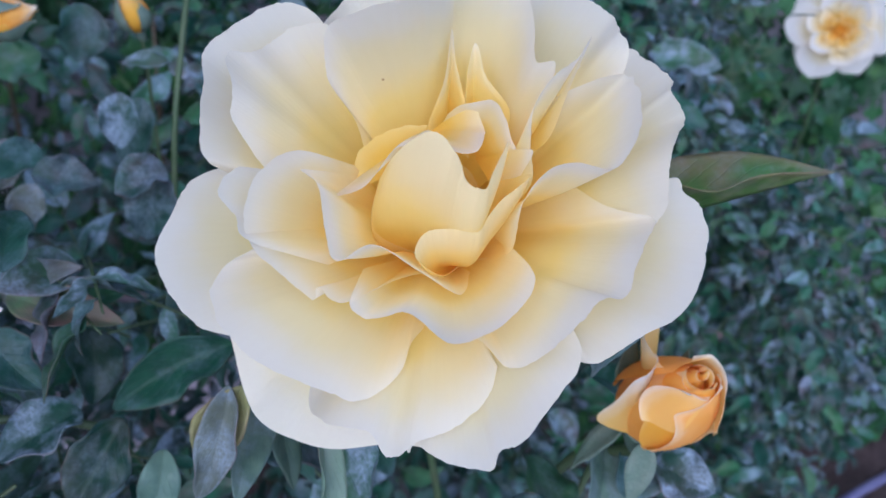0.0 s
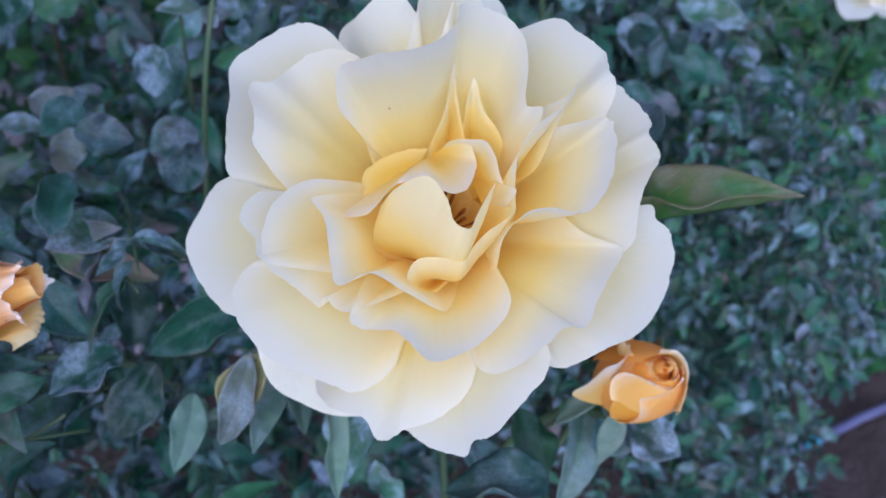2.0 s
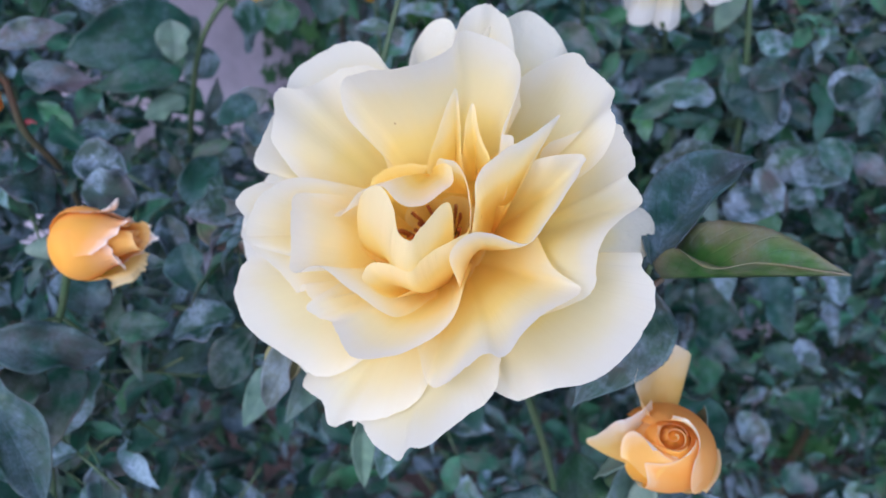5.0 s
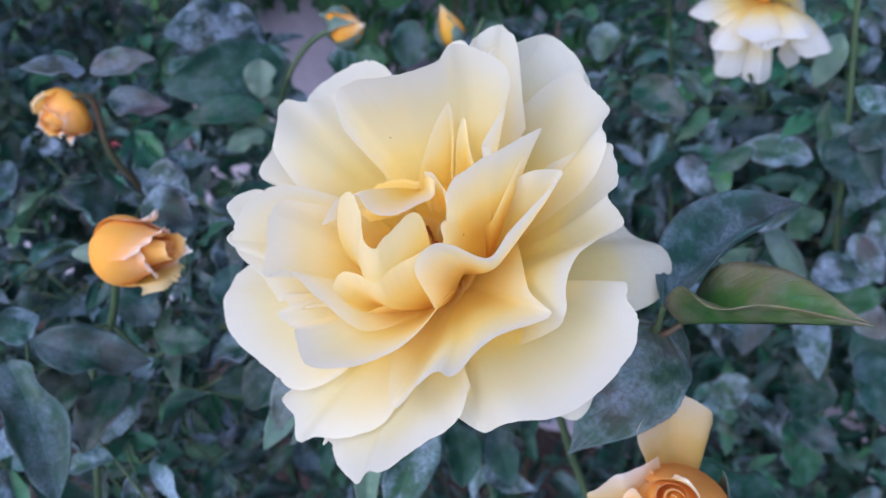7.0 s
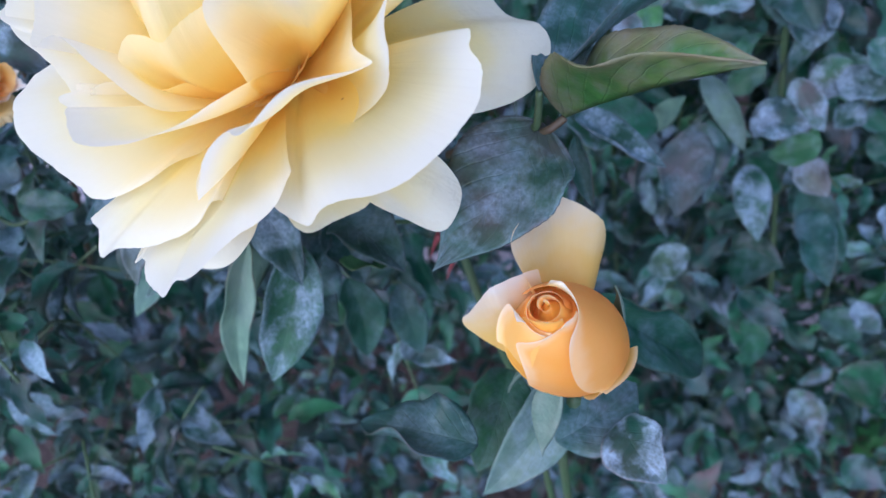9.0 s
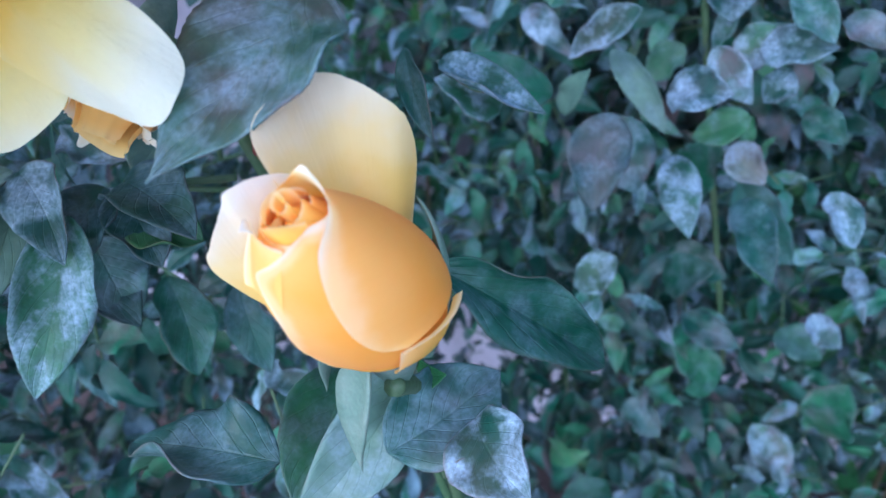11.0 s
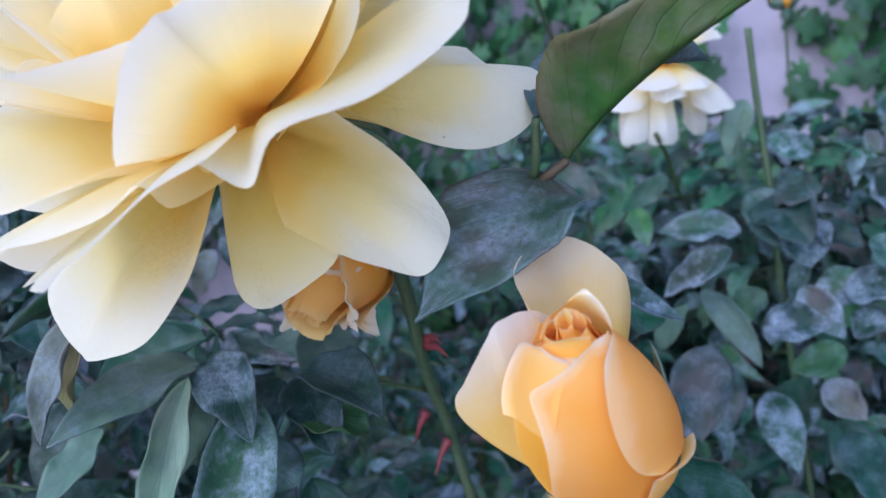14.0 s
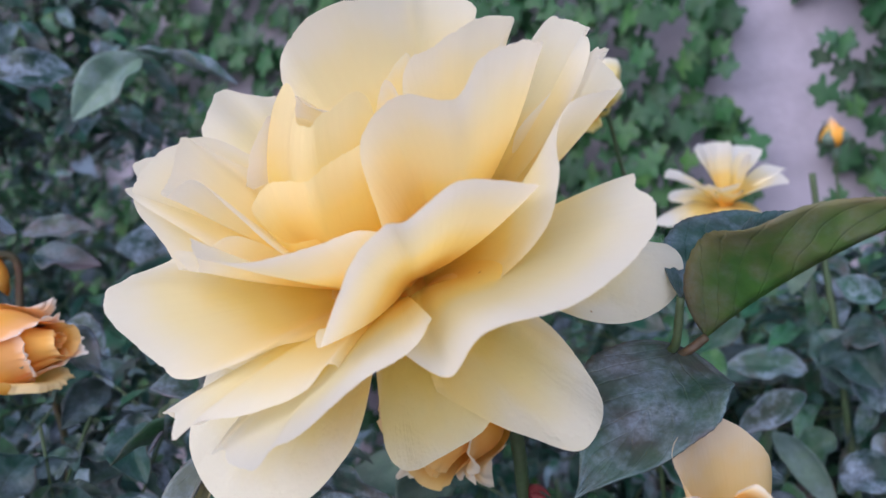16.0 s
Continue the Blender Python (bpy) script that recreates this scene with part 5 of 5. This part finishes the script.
stem("stem", [(-0.0174, 0.2085, 0.8422), (-0.0235, 0.1941, 0.8461), (-0.0257, 0.1830, 0.8487)], (0.001, 0.0012), STEM, bush)
stem("stem", [(-0.1114, 0.3253, 0.9257), (-0.1109, 0.3083, 0.9073), (-0.1137, 0.2917, 0.8714), (-0.1198, 0.2805, 0.7984)], (0.0012, 0.0013), STEM, bush)
stem("stem", [(-0.1284, 0.1581, 0.8426), (-0.1129, 0.1638, 0.8391), (-0.0951, 0.1687, 0.8310)], (0.0013, 0.0014), STEM, bush)

# the bush behind, leaf by leaf
leaf((0.0190, 0.3700, 0.8290), (0.0440, 0.3640, 0.8000), 0.013, (0.22, -0.85, 0.47), bush, LEAF_PALE, fold=8, droop=0.21, seed=102, curl=(30, 10))
leaf((0.0700, 0.3900, 0.8260), (0.0980, 0.3840, 0.8320), 0.017, (0.05, -0.85, 0.52), bush, LEAF_DUSTY, fold=6, droop=0.19, seed=105, curl=(40, 10))
leaf((0.0970, 0.3950, 0.8390), (0.1150, 0.3890, 0.8310), 0.015, (0.22, -0.80, 0.56), bush, LEAF_DUSTY, fold=21, droop=0.20, seed=106, curl=(10, 50))
leaf((0.0000, 0.3500, 0.8680), (0.0070, 0.3440, 0.8530), 0.011, (0.52, -0.60, 0.61), bush, LEAF_FRESH, fold=14, droop=0.13, seed=108, curl=(20, 0))
leaf((0.0370, 0.3800, 0.8730), (0.0360, 0.3740, 0.8940), 0.008, (0.03, -0.89, 0.45), bush, LEAF, fold=17, droop=0.16, seed=109, curl=(30, 50))
leaf((0.0810, 0.3850, 0.8500), (0.0970, 0.3790, 0.8350), 0.015, (0.21, -0.87, 0.45), bush, LEAF_DUSTY, fold=17, droop=0.22, seed=110, curl=(10, 20))
leaf((0.0180, 0.3400, 0.8810), (0.0010, 0.3340, 0.8690), 0.010, (0.17, -0.92, 0.36), bush, LEAF, fold=19, droop=0.22, seed=111, curl=(30, 10))
leaf((0.0070, 0.3500, 0.8090), (0.0220, 0.3440, 0.8300), 0.012, (0.20, -0.79, 0.58), bush, LEAF_PALE, fold=9, droop=0.13, seed=112, curl=(20, 40))
leaf((0.0990, 0.4200, 0.6920), (0.1150, 0.4140, 0.6820), 0.015, (0.15, -0.69, 0.71), bush, LEAF_DUSTY, fold=10, droop=0.19, seed=113, curl=(10, 20))
leaf((0.0390, 0.4200, 0.6730), (0.0700, 0.4140, 0.6660), 0.019, (0.16, -0.54, 0.83), bush, LEAF_DUSTY, fold=12, droop=0.20, seed=114, curl=(30, 10))
leaf((0.0630, 0.3900, 0.7870), (0.0790, 0.3840, 0.7750), 0.017, (0.29, -0.87, 0.39), bush, LEAF_MAUVE, fold=18, droop=0.21, seed=115, curl=(10, 20))
leaf((0.0270, 0.3600, 0.7400), (0.0090, 0.3540, 0.7240), 0.019, (0.12, -0.69, 0.71), bush, LEAF_MAUVE, fold=10, droop=0.23, seed=116, curl=(20, 20))
leaf((0.0450, 0.3700, 0.7250), (0.0680, 0.3640, 0.7440), 0.021, (0.12, -0.76, 0.64), bush, LEAF, fold=6, droop=0.23, seed=117, curl=(20, 30))
leaf((0.0350, 0.3600, 0.8490), (0.0090, 0.3540, 0.8300), 0.015, (0.29, -0.75, 0.60), bush, LEAF, fold=20, droop=0.12, seed=118, curl=(20, 30))
leaf((0.0740, 0.3700, 0.8090), (0.0550, 0.3640, 0.8000), 0.015, (-0.02, -0.83, 0.56), bush, LEAF, fold=10, droop=0.20, seed=119, curl=(10, 40))
leaf((0.1010, 0.4000, 0.7680), (0.1140, 0.3940, 0.7480), 0.017, (0.11, -0.61, 0.78), bush, LEAF_DUSTY, fold=15, droop=0.14, seed=120, curl=(10, 40))
leaf((0.0870, 0.4000, 0.8000), (0.1040, 0.3940, 0.7920), 0.015, (-0.07, -0.80, 0.59), bush, LEAF, fold=14, droop=0.13, seed=121, curl=(30, 20))
leaf((0.0560, 0.3800, 0.8300), (0.0730, 0.3740, 0.8120), 0.015, (0.07, -0.86, 0.51), bush, LEAF_DUSTY, fold=12, droop=0.21, seed=122, curl=(30, 0))
leaf((0.0150, 0.2620, 0.8600), (0.0500, 0.2560, 0.8510), 0.013, (0.46, -0.58, 0.67), bush, LEAF, fold=21, droop=0.23, seed=123, curl=(10, 70))
leaf((-0.0580, 0.1780, 0.8260), (-0.0230, 0.1720, 0.8160), 0.021, (0.69, -0.28, 0.67), bush, LEAF_DUSTY, fold=7, droop=0.14, seed=124, curl=(10, 40))
leaf((-0.0350, 0.1900, 0.8170), (-0.0260, 0.1840, 0.7890), 0.018, (0.72, -0.43, 0.54), bush, LEAF, fold=21, droop=0.17, seed=125, curl=(20, 20))
leaf((-0.0250, 0.2050, 0.8080), (-0.0130, 0.1990, 0.7840), 0.014, (0.44, -0.49, 0.75), bush, LEAF_DUSTY, fold=9, droop=0.23, seed=126, curl=(30, 10))
leaf((-0.0860, 0.2300, 0.8420), (-0.0580, 0.2240, 0.8370), 0.024, (0.63, -0.41, 0.66), bush, LEAF_PALE, fold=11, droop=0.18, seed=127, curl=(20, 30))
leaf((0.0500, 0.1850, 0.8160), (0.0680, 0.1790, 0.8300), 0.009, (0.51, -0.58, 0.63), bush, LEAF_FRESH, fold=9, droop=0.17, seed=128, curl=(10, 30))
leaf((0.0400, 0.2150, 0.8800), (0.0490, 0.2090, 0.8630), 0.007, (0.20, -0.73, 0.66), bush, LEAF, fold=21, droop=0.10, seed=135, curl=(40, 20))
leaf((-0.0690, 0.4000, 0.8750), (-0.0350, 0.3940, 0.8660), 0.022, (0.23, -0.77, 0.60), bush, LEAF, fold=8, droop=0.11, seed=140, curl=(20, 20))
leaf((-0.0840, 0.4000, 0.9070), (-0.0870, 0.3940, 0.8870), 0.018, (0.21, -0.81, 0.54), bush, LEAF_MAUVE, fold=9, droop=0.19, seed=141, curl=(20, 20))
leaf((-0.1850, 0.2750, 0.8600), (-0.1600, 0.2690, 0.8810), 0.021, (0.30, -0.75, 0.59), bush, LEAF_MAUVE, fold=14, droop=0.19, seed=160, curl=(20, 20))
leaf((-0.1610, 0.2650, 0.8640), (-0.1720, 0.2590, 0.8440), 0.016, (0.40, -0.63, 0.67), bush, LEAF_MAUVE, fold=8, droop=0.21, seed=161, curl=(15, 30))
leaf((-0.1800, 0.2700, 0.8600), (-0.1980, 0.2640, 0.8610), 0.011, (0.18, -0.61, 0.77), bush, LEAF_MAUVE, fold=16, droop=0.15, seed=162, curl=(30, 10))
leaf((-0.1500, 0.2050, 0.8550), (-0.1270, 0.1990, 0.8880), 0.017, (0.44, -0.67, 0.60), bush, LEAF, fold=7, droop=0.10, seed=163, curl=(30, 10))
leaf((-0.1320, 0.2900, 0.8940), (-0.1330, 0.2840, 0.8720), 0.017, (0.26, -0.69, 0.67), bush, LEAF_DUSTY, fold=10, droop=0.13, seed=164, curl=(10, 20))
leaf((-0.1340, 0.1900, 0.8630), (-0.1020, 0.1840, 0.8810), 0.013, (0.24, -0.73, 0.64), bush, LEAF_MAUVE, fold=14, droop=0.23, seed=165, curl=(30, 20))
leaf((-0.1230, 0.2050, 0.8520), (-0.0980, 0.1990, 0.8620), 0.014, (0.18, -0.71, 0.68), bush, LEAF, fold=21, droop=0.20, seed=166, curl=(30, 20))
leaf((-0.1590, 0.3300, 0.9180), (-0.1650, 0.3240, 0.8940), 0.023, (0.39, -0.66, 0.65), bush, LEAF_DUSTY, fold=15, droop=0.21, seed=167, curl=(10, 20))
leaf((-0.1320, 0.3100, 0.8840), (-0.1440, 0.3040, 0.8550), 0.019, (0.17, -0.82, 0.55), bush, LEAF_DUSTY, fold=6, droop=0.22, seed=168, curl=(20, 10))
leaf((-0.1840, 0.3300, 0.8950), (-0.2050, 0.3240, 0.8870), 0.021, (0.35, -0.73, 0.59), bush, LEAF, fold=10, droop=0.11, seed=169, curl=(10, 20))
leaf((-0.1260, 0.3300, 0.8940), (-0.1450, 0.3240, 0.8940), 0.009, (0.47, -0.63, 0.62), bush, LEAF_MAUVE, fold=6, droop=0.14, seed=170, curl=(40, 10))
leaf((-0.1240, 0.3300, 0.8950), (-0.1170, 0.3240, 0.8880), 0.009, (0.13, -0.75, 0.65), bush, LEAF_MAUVE, fold=8, droop=0.11, seed=171, curl=(30, 10))
leaf((-0.2200, 0.3000, 0.8730), (-0.2460, 0.2940, 0.8610), 0.022, (0.32, -0.60, 0.73), bush, LEAF_DUSTY, fold=11, droop=0.20, seed=172, curl=(10, 30))
leaf((-0.2300, 0.3000, 0.8960), (-0.2470, 0.2940, 0.8730), 0.022, (0.53, -0.60, 0.60), bush, LEAF_DUSTY, fold=9, droop=0.11, seed=173, curl=(20, 30))
leaf((-0.2310, 0.2900, 0.8490), (-0.2500, 0.2840, 0.8560), 0.014, (0.33, -0.47, 0.82), bush, LEAF, fold=15, droop=0.22, seed=174, curl=(20, 30))
leaf((-0.2380, 0.3400, 0.8680), (-0.2080, 0.3340, 0.8900), 0.032, (0.38, -0.67, 0.64), bush, LEAF, fold=16, droop=0.16, seed=175, curl=(20, 30))
leaf((0.0770, 0.4200, 0.8680), (0.1030, 0.4140, 0.8570), 0.024, (-0.16, -0.75, 0.64), bush, LEAF_DUSTY, fold=7, droop=0.12, seed=176, curl=(20, 30))
leaf((0.1100, 0.4400, 0.8460), (0.1500, 0.4340, 0.8320), 0.025, (0.06, -0.69, 0.72), bush, LEAF, fold=14, droop=0.10, seed=177, curl=(10, 40))
leaf((0.1150, 0.4600, 0.8680), (0.1560, 0.4540, 0.8620), 0.024, (-0.29, -0.67, 0.69), bush, LEAF, fold=14, droop=0.23, seed=178, curl=(30, 20))
leaf((0.0740, 0.4000, 0.8330), (0.0590, 0.3940, 0.8160), 0.020, (-0.06, -0.74, 0.67), bush, LEAF, fold=8, droop=0.18, seed=179, curl=(20, 20))
leaf((0.0110, 0.4000, 0.7890), (0.0210, 0.3940, 0.7550), 0.031, (0.06, -0.70, 0.71), bush, LEAF_DUSTY, fold=10, droop=0.20, seed=190, curl=(10, 20))
leaf((0.0630, 0.4100, 0.7610), (0.0900, 0.4040, 0.7280), 0.023, (-0.01, -0.78, 0.62), bush, LEAF_DUSTY, fold=19, droop=0.24, seed=191, curl=(10, 30))
leaf((0.0560, 0.4200, 0.8470), (0.0740, 0.4140, 0.8400), 0.018, (0.32, -0.73, 0.60), bush, LEAF_DUSTY, fold=21, droop=0.22, seed=192, curl=(10, 30))
leaf((0.0350, 0.4100, 0.8200), (0.0210, 0.4040, 0.8050), 0.017, (0.24, -0.76, 0.60), bush, LEAF_DUSTY, fold=11, droop=0.10, seed=193, curl=(20, 20))
leaf((0.0560, 0.4200, 0.8120), (0.0790, 0.4140, 0.8290), 0.018, (0.21, -0.69, 0.69), bush, LEAF_DUSTY, fold=12, droop=0.23, seed=194, curl=(30, 10))
leaf((0.0340, 0.4100, 0.7190), (0.0630, 0.4040, 0.7130), 0.022, (0.04, -0.66, 0.75), bush, LEAF, fold=8, droop=0.14, seed=195, curl=(20, 30))
leaf((0.0830, 0.4300, 0.6690), (0.1070, 0.4240, 0.6650), 0.020, (-0.05, -0.47, 0.88), bush, LEAF_DUSTY, fold=7, droop=0.12, seed=196, curl=(20, 20))
leaf((0.0780, 0.4300, 0.6030), (0.1000, 0.4240, 0.5730), 0.025, (0.22, -0.44, 0.87), bush, LEAF_DUSTY, fold=18, droop=0.13, seed=197, curl=(10, 30))
leaf((0.1170, 0.4400, 0.5490), (0.1430, 0.4340, 0.5470), 0.024, (0.11, -0.57, 0.81), bush, LEAF_DUSTY, fold=7, droop=0.14, seed=198, curl=(10, 10))
leaf((0.0570, 0.4200, 0.6250), (0.0380, 0.4140, 0.6580), 0.027, (0.15, -0.54, 0.83), bush, LEAF, fold=8, droop=0.14, seed=199, curl=(20, 20))
leaf((0.1080, 0.4400, 0.6060), (0.1200, 0.4340, 0.6460), 0.033, (0.04, -0.66, 0.75), bush, LEAF, fold=6, droop=0.20, seed=200, curl=(20, 20))
leaf((0.0090, 0.4200, 0.6000), (0.0320, 0.4140, 0.5860), 0.022, (0.19, -0.64, 0.74), bush, LEAF_DUSTY, fold=19, droop=0.21, seed=201, curl=(20, 20))
leaf((0.0390, 0.4100, 0.7530), (0.0550, 0.4040, 0.7830), 0.024, (0.21, -0.69, 0.69), bush, LEAF, fold=8, droop=0.21, seed=202, curl=(20, 20))
leaf((0.0300, 0.4300, 0.5150), (0.0610, 0.4240, 0.5170), 0.026, (0.09, -0.67, 0.74), bush, LEAF_DUSTY, fold=7, droop=0.22, seed=203, curl=(20, 20))
leaf((0.0020, 0.4100, 0.5370), (-0.0090, 0.4040, 0.4900), 0.041, (0.01, -0.54, 0.84), bush, LEAF, fold=21, droop=0.18, seed=204, curl=(20, 20))
leaf((0.0810, 0.4000, 0.8650), (0.0960, 0.3940, 0.8770), 0.015, (-0.04, -0.84, 0.54), bush, LEAF_DUSTY, fold=6, droop=0.14, seed=205, curl=(20, 20))
leaf((0.1040, 0.4000, 0.8640), (0.1100, 0.3940, 0.8780), 0.014, (-0.17, -0.83, 0.53), bush, LEAF_DUSTY, fold=10, droop=0.20, seed=206, curl=(20, 20))
leaf((0.0980, 0.4000, 0.8700), (0.0970, 0.3940, 0.8510), 0.011, (-0.06, -0.85, 0.52), bush, LEAF_DUSTY, fold=8, droop=0.19, seed=207, curl=(40, 20))
leaf((0.0560, 0.4100, 0.8820), (0.0390, 0.4040, 0.8900), 0.014, (0.06, -0.92, 0.38), bush, LEAF, fold=8, droop=0.14, seed=208, curl=(20, 20))
leaf((0.0820, 0.3900, 0.8210), (0.0750, 0.3840, 0.8090), 0.014, (0.16, -0.79, 0.59), bush, LEAF, fold=17, droop=0.11, seed=209, curl=(20, 30))


# ---- canes and thorns ----
for body in canes:
    part("cane", body, STEM_RED, bush)


def thorn(at, way, length):
    w = Vector(way).normalized() * length
    p = Vector(at)
    part("thorn", tube(through_knots([tuple(p), tuple(p + w * 0.5 + Vector((0, 0, 0.06 * length))), tuple(p + w - Vector((0, 0, 0.12 * length)))], 7), [0.0016, 0.0008, 0.0001], 7), THORN, bush, "red curved thorn")


thorn((0.0011, 0.2031, 0.8571), (0.8, -0.5, 0.25), 0.010)
thorn((0.0012, 0.2027, 0.8557), (0.9, -0.2, -0.1), 0.008)
thorn((-0.0068, 0.2093, 0.8338), (-0.3, -0.4, -0.9), 0.009)
thorn((-0.0039, 0.2142, 0.8240), (-0.2, -0.5, -0.8), 0.010)
thorn((-0.2088, 0.1768, 0.8982), (0.9, 0.1, 0.1), 0.006)

# ---- more buds ----
bud((-0.1221, 0.1201, 0.9003), (0.870, 0.486, 0.079), 0.0305, 0.0100, "opening apricot rosebud streaked pink with pale frayed rims", 0.55, None, APRICOT_PINK, turn=200)
bud((-0.2177, 0.1725, 0.9170), (0.063, -0.973, -0.221), 0.019, 0.0095, "small pink-flushed apricot rosebud half open", 0.5, None, APRICOT_PINK, turn=60)
bud((-0.0060, 0.1880, 0.8875), (-0.06, -0.74, -0.67), 0.026, 0.0115, "nodding apricot rosebud with rolled pale rims", 0.85, None, APRICOT, turn=75)
bud((-0.1840, 0.2920, 0.9273), (0.950, 0.262, -0.169), 0.020, 0.0055, "closed yellow rosebud wrapped in green sepals", 0.05, turn=0)
bud((-0.1411, 0.3389, 0.9044), (-0.102, -0.262, 0.960), 0.024, 0.0065, "closed orange yellow rosebud with green sepals", 0.05, turn=70)
bud((-0.1794, 0.2922, 0.9194), (0.954, 0.013, 0.298), 0.022, 0.0075, "closed orange rosebud above the leaves", 0.1, turn=30)
bud((0.0097, 0.5842, 0.9545), (-0.084, -0.074, 0.994), 0.020, 0.0075, "closed orange rosebud above the ivy", 0.1, None, APRICOT_PINK, turn=10)
stem("stem", [(0.0097, 0.5842, 0.9545), (0.0094, 0.5897, 0.9298), (0.0084, 0.6018, 0.8733)], (0.0008, 0.0009), STEM, bush)
stem("stem", [(-0.1410, 0.3387, 0.9039), (-0.1407, 0.3397, 0.8895), (-0.1435, 0.3410, 0.8311)], (0.0008, 0.0009), STEM, bush)


# ---- open roses further back ----
def open_rose(at, axis, size, label, rings, mat=None, turn=0.0, seed=0, loose=0.15):
    """A loose open rose. rings: (petals, reach, height, half width in degrees, belly) from outside in, reach and height as shares of its half width."""
    th = thing("rose_bloom", label, "rose", group="open roses")
    th.matrix_basis = upright(at, axis)
    r = random.Random(seed)
    R = size * 500
    for ring, (count, reach, high, half, belly) in enumerate(rings):
        for k in range(count):
            a = turn + 360 * (k + 0.5 * (ring % 2)) / count + r.uniform(-15, 15)
            q, z = R * reach * r.uniform(0.95 - loose, 1.12), R * (high + r.uniform(-loose, loose))
            knots = [(a - half, q * 0.62, z * 0.8), (a - half * 0.8, q * 0.86, z), (a - half * 0.35, q * 0.98, z * 1.02), (a + r.uniform(-4, 4), q * 1.05, z), (a + half * 0.4, q * 0.97, z * 1.03), (a + half * 0.82, q * 0.84, z), (a + half, q * 0.6, z * 0.8)]
            part("petal", petal_shape(knots, belly, 0, 1 + ring * 0.8, 2.0, 0.8, seed + ring * 9 + k, 11, full=R * 0.85), mat or CREAM, th)
    part("heart", tube([(0, 0, -0.002), (0, 0, 0.004), (0, 0, 0.008), (0, 0, 0.010)], [0.0025, 0.003, 0.003, 0.001], 10), APRICOT_DEEP, th)
    hh = np.linspace(0, 1, 7)
    hip = part("hip", tube(np.stack([0 * hh, 0 * hh, -0.011 + 0.012 * hh], -1), [0.0016, 0.0035, 0.0045, 0.0045], 10), SEPAL, th)
    for k in range(5):
        s = part("sepal", sepal_shape(0.018, 0.005, 0.6, k), SEPAL, hip)
        s.matrix_basis = pose(0, 0, -0.001, 0, 0, 72 * k + 10) @ pose(0, 0.003, 0, -35, 0, 0)
    return th


open_rose((-0.0080, 0.4080, 0.9220), (0.1, -0.3, 0.95), 0.070, "loose cream yellow rose with drooping outer petals", [(7, 0.78, -0.85, 21, 0.35), (6, 0.98, -0.3, 24, 0.3), (6, 0.92, 0.2, 27, 0.2), (5, 0.7, 0.55, 33, 0.1), (4, 0.42, 0.6, 46, -0.15)], CREAM_WHITE, turn=20, seed=4, loose=0.28)
open_rose((0.3300, 0.7000, 0.8200), (-0.412, -0.878, 0.244), 0.092, "pale cream rose with an apricot heart", [(6, 1.0, 0.2, 36, 0.15), (5, 0.82, 0.45, 38, 0.05), (5, 0.62, 0.6, 38, -0.1), (4, 0.4, 0.6, 42, -0.15), (3, 0.22, 0.55, 50, -0.2)], CREAM_WHITE, turn=5, seed=5)
open_rose((-0.0240, 0.3000, 0.9660), (0.449, -0.749, -0.487), 0.040, "fading yellow rose with limp hanging petals", [(5, 0.7, -1.0, 26, 0.3), (4, 0.7, -0.5, 28, 0.3), (3, 0.4, 0.3, 40, 0.1)], CREAM_BACK, turn=40, seed=8)
stem("stem", [(-0.003, 0.386, 0.895), (-0.010, 0.43, 0.865), (-0.03, 0.54, 0.75), (0.02, 0.60, 0.02)], (0.0011, 0.0013, 0.002), STEM, bush)
stem("stem", [(0.3345, 0.7097, 0.8173), (0.345, 0.74, 0.78), (0.36, 0.79, 0.5), (0.37, 0.81, 0.02)], (0.0018, 0.002, 0.003), STEM, bush)
stem("stem", [(-0.024, 0.302, 0.968), (-0.03, 0.335, 0.955), (-0.055, 0.42, 0.86), (-0.06, 0.50, 0.4), (-0.02, 0.50, 0.02)], (0.0009, 0.001, 0.002), STEM, bush)

# ---- nearer leaves of the bushes, one by one ----
near_meshes = []
for k in range(6):
    ob = part("leaf", blade(0.045 + 0.002 * (k % 3), 0.018 + 0.002 * (k % 4), 12 + 8 * (k % 4), 0.1 + 0.13 * (k % 4), 14 * (k % 3 - 1), 0.035, 49, 13, 0.045, k + 20, 0.38, curl=((10, 35, -10, 25)[k % 4], (30, 5, 20, 45)[(k + k // 4) % 4]), dent=0.03), (LEAF, LEAF_DUSTY, LEAF)[k % 3], bush)
    ob.matrix_basis = near_poses[k]
    near_meshes.append(ob.data)
for k, m in enumerate(near_poses[6:206]):
    ob = new("leaf", near_meshes[k % 6])
    ob.parent = bush
    ob.matrix_basis = m
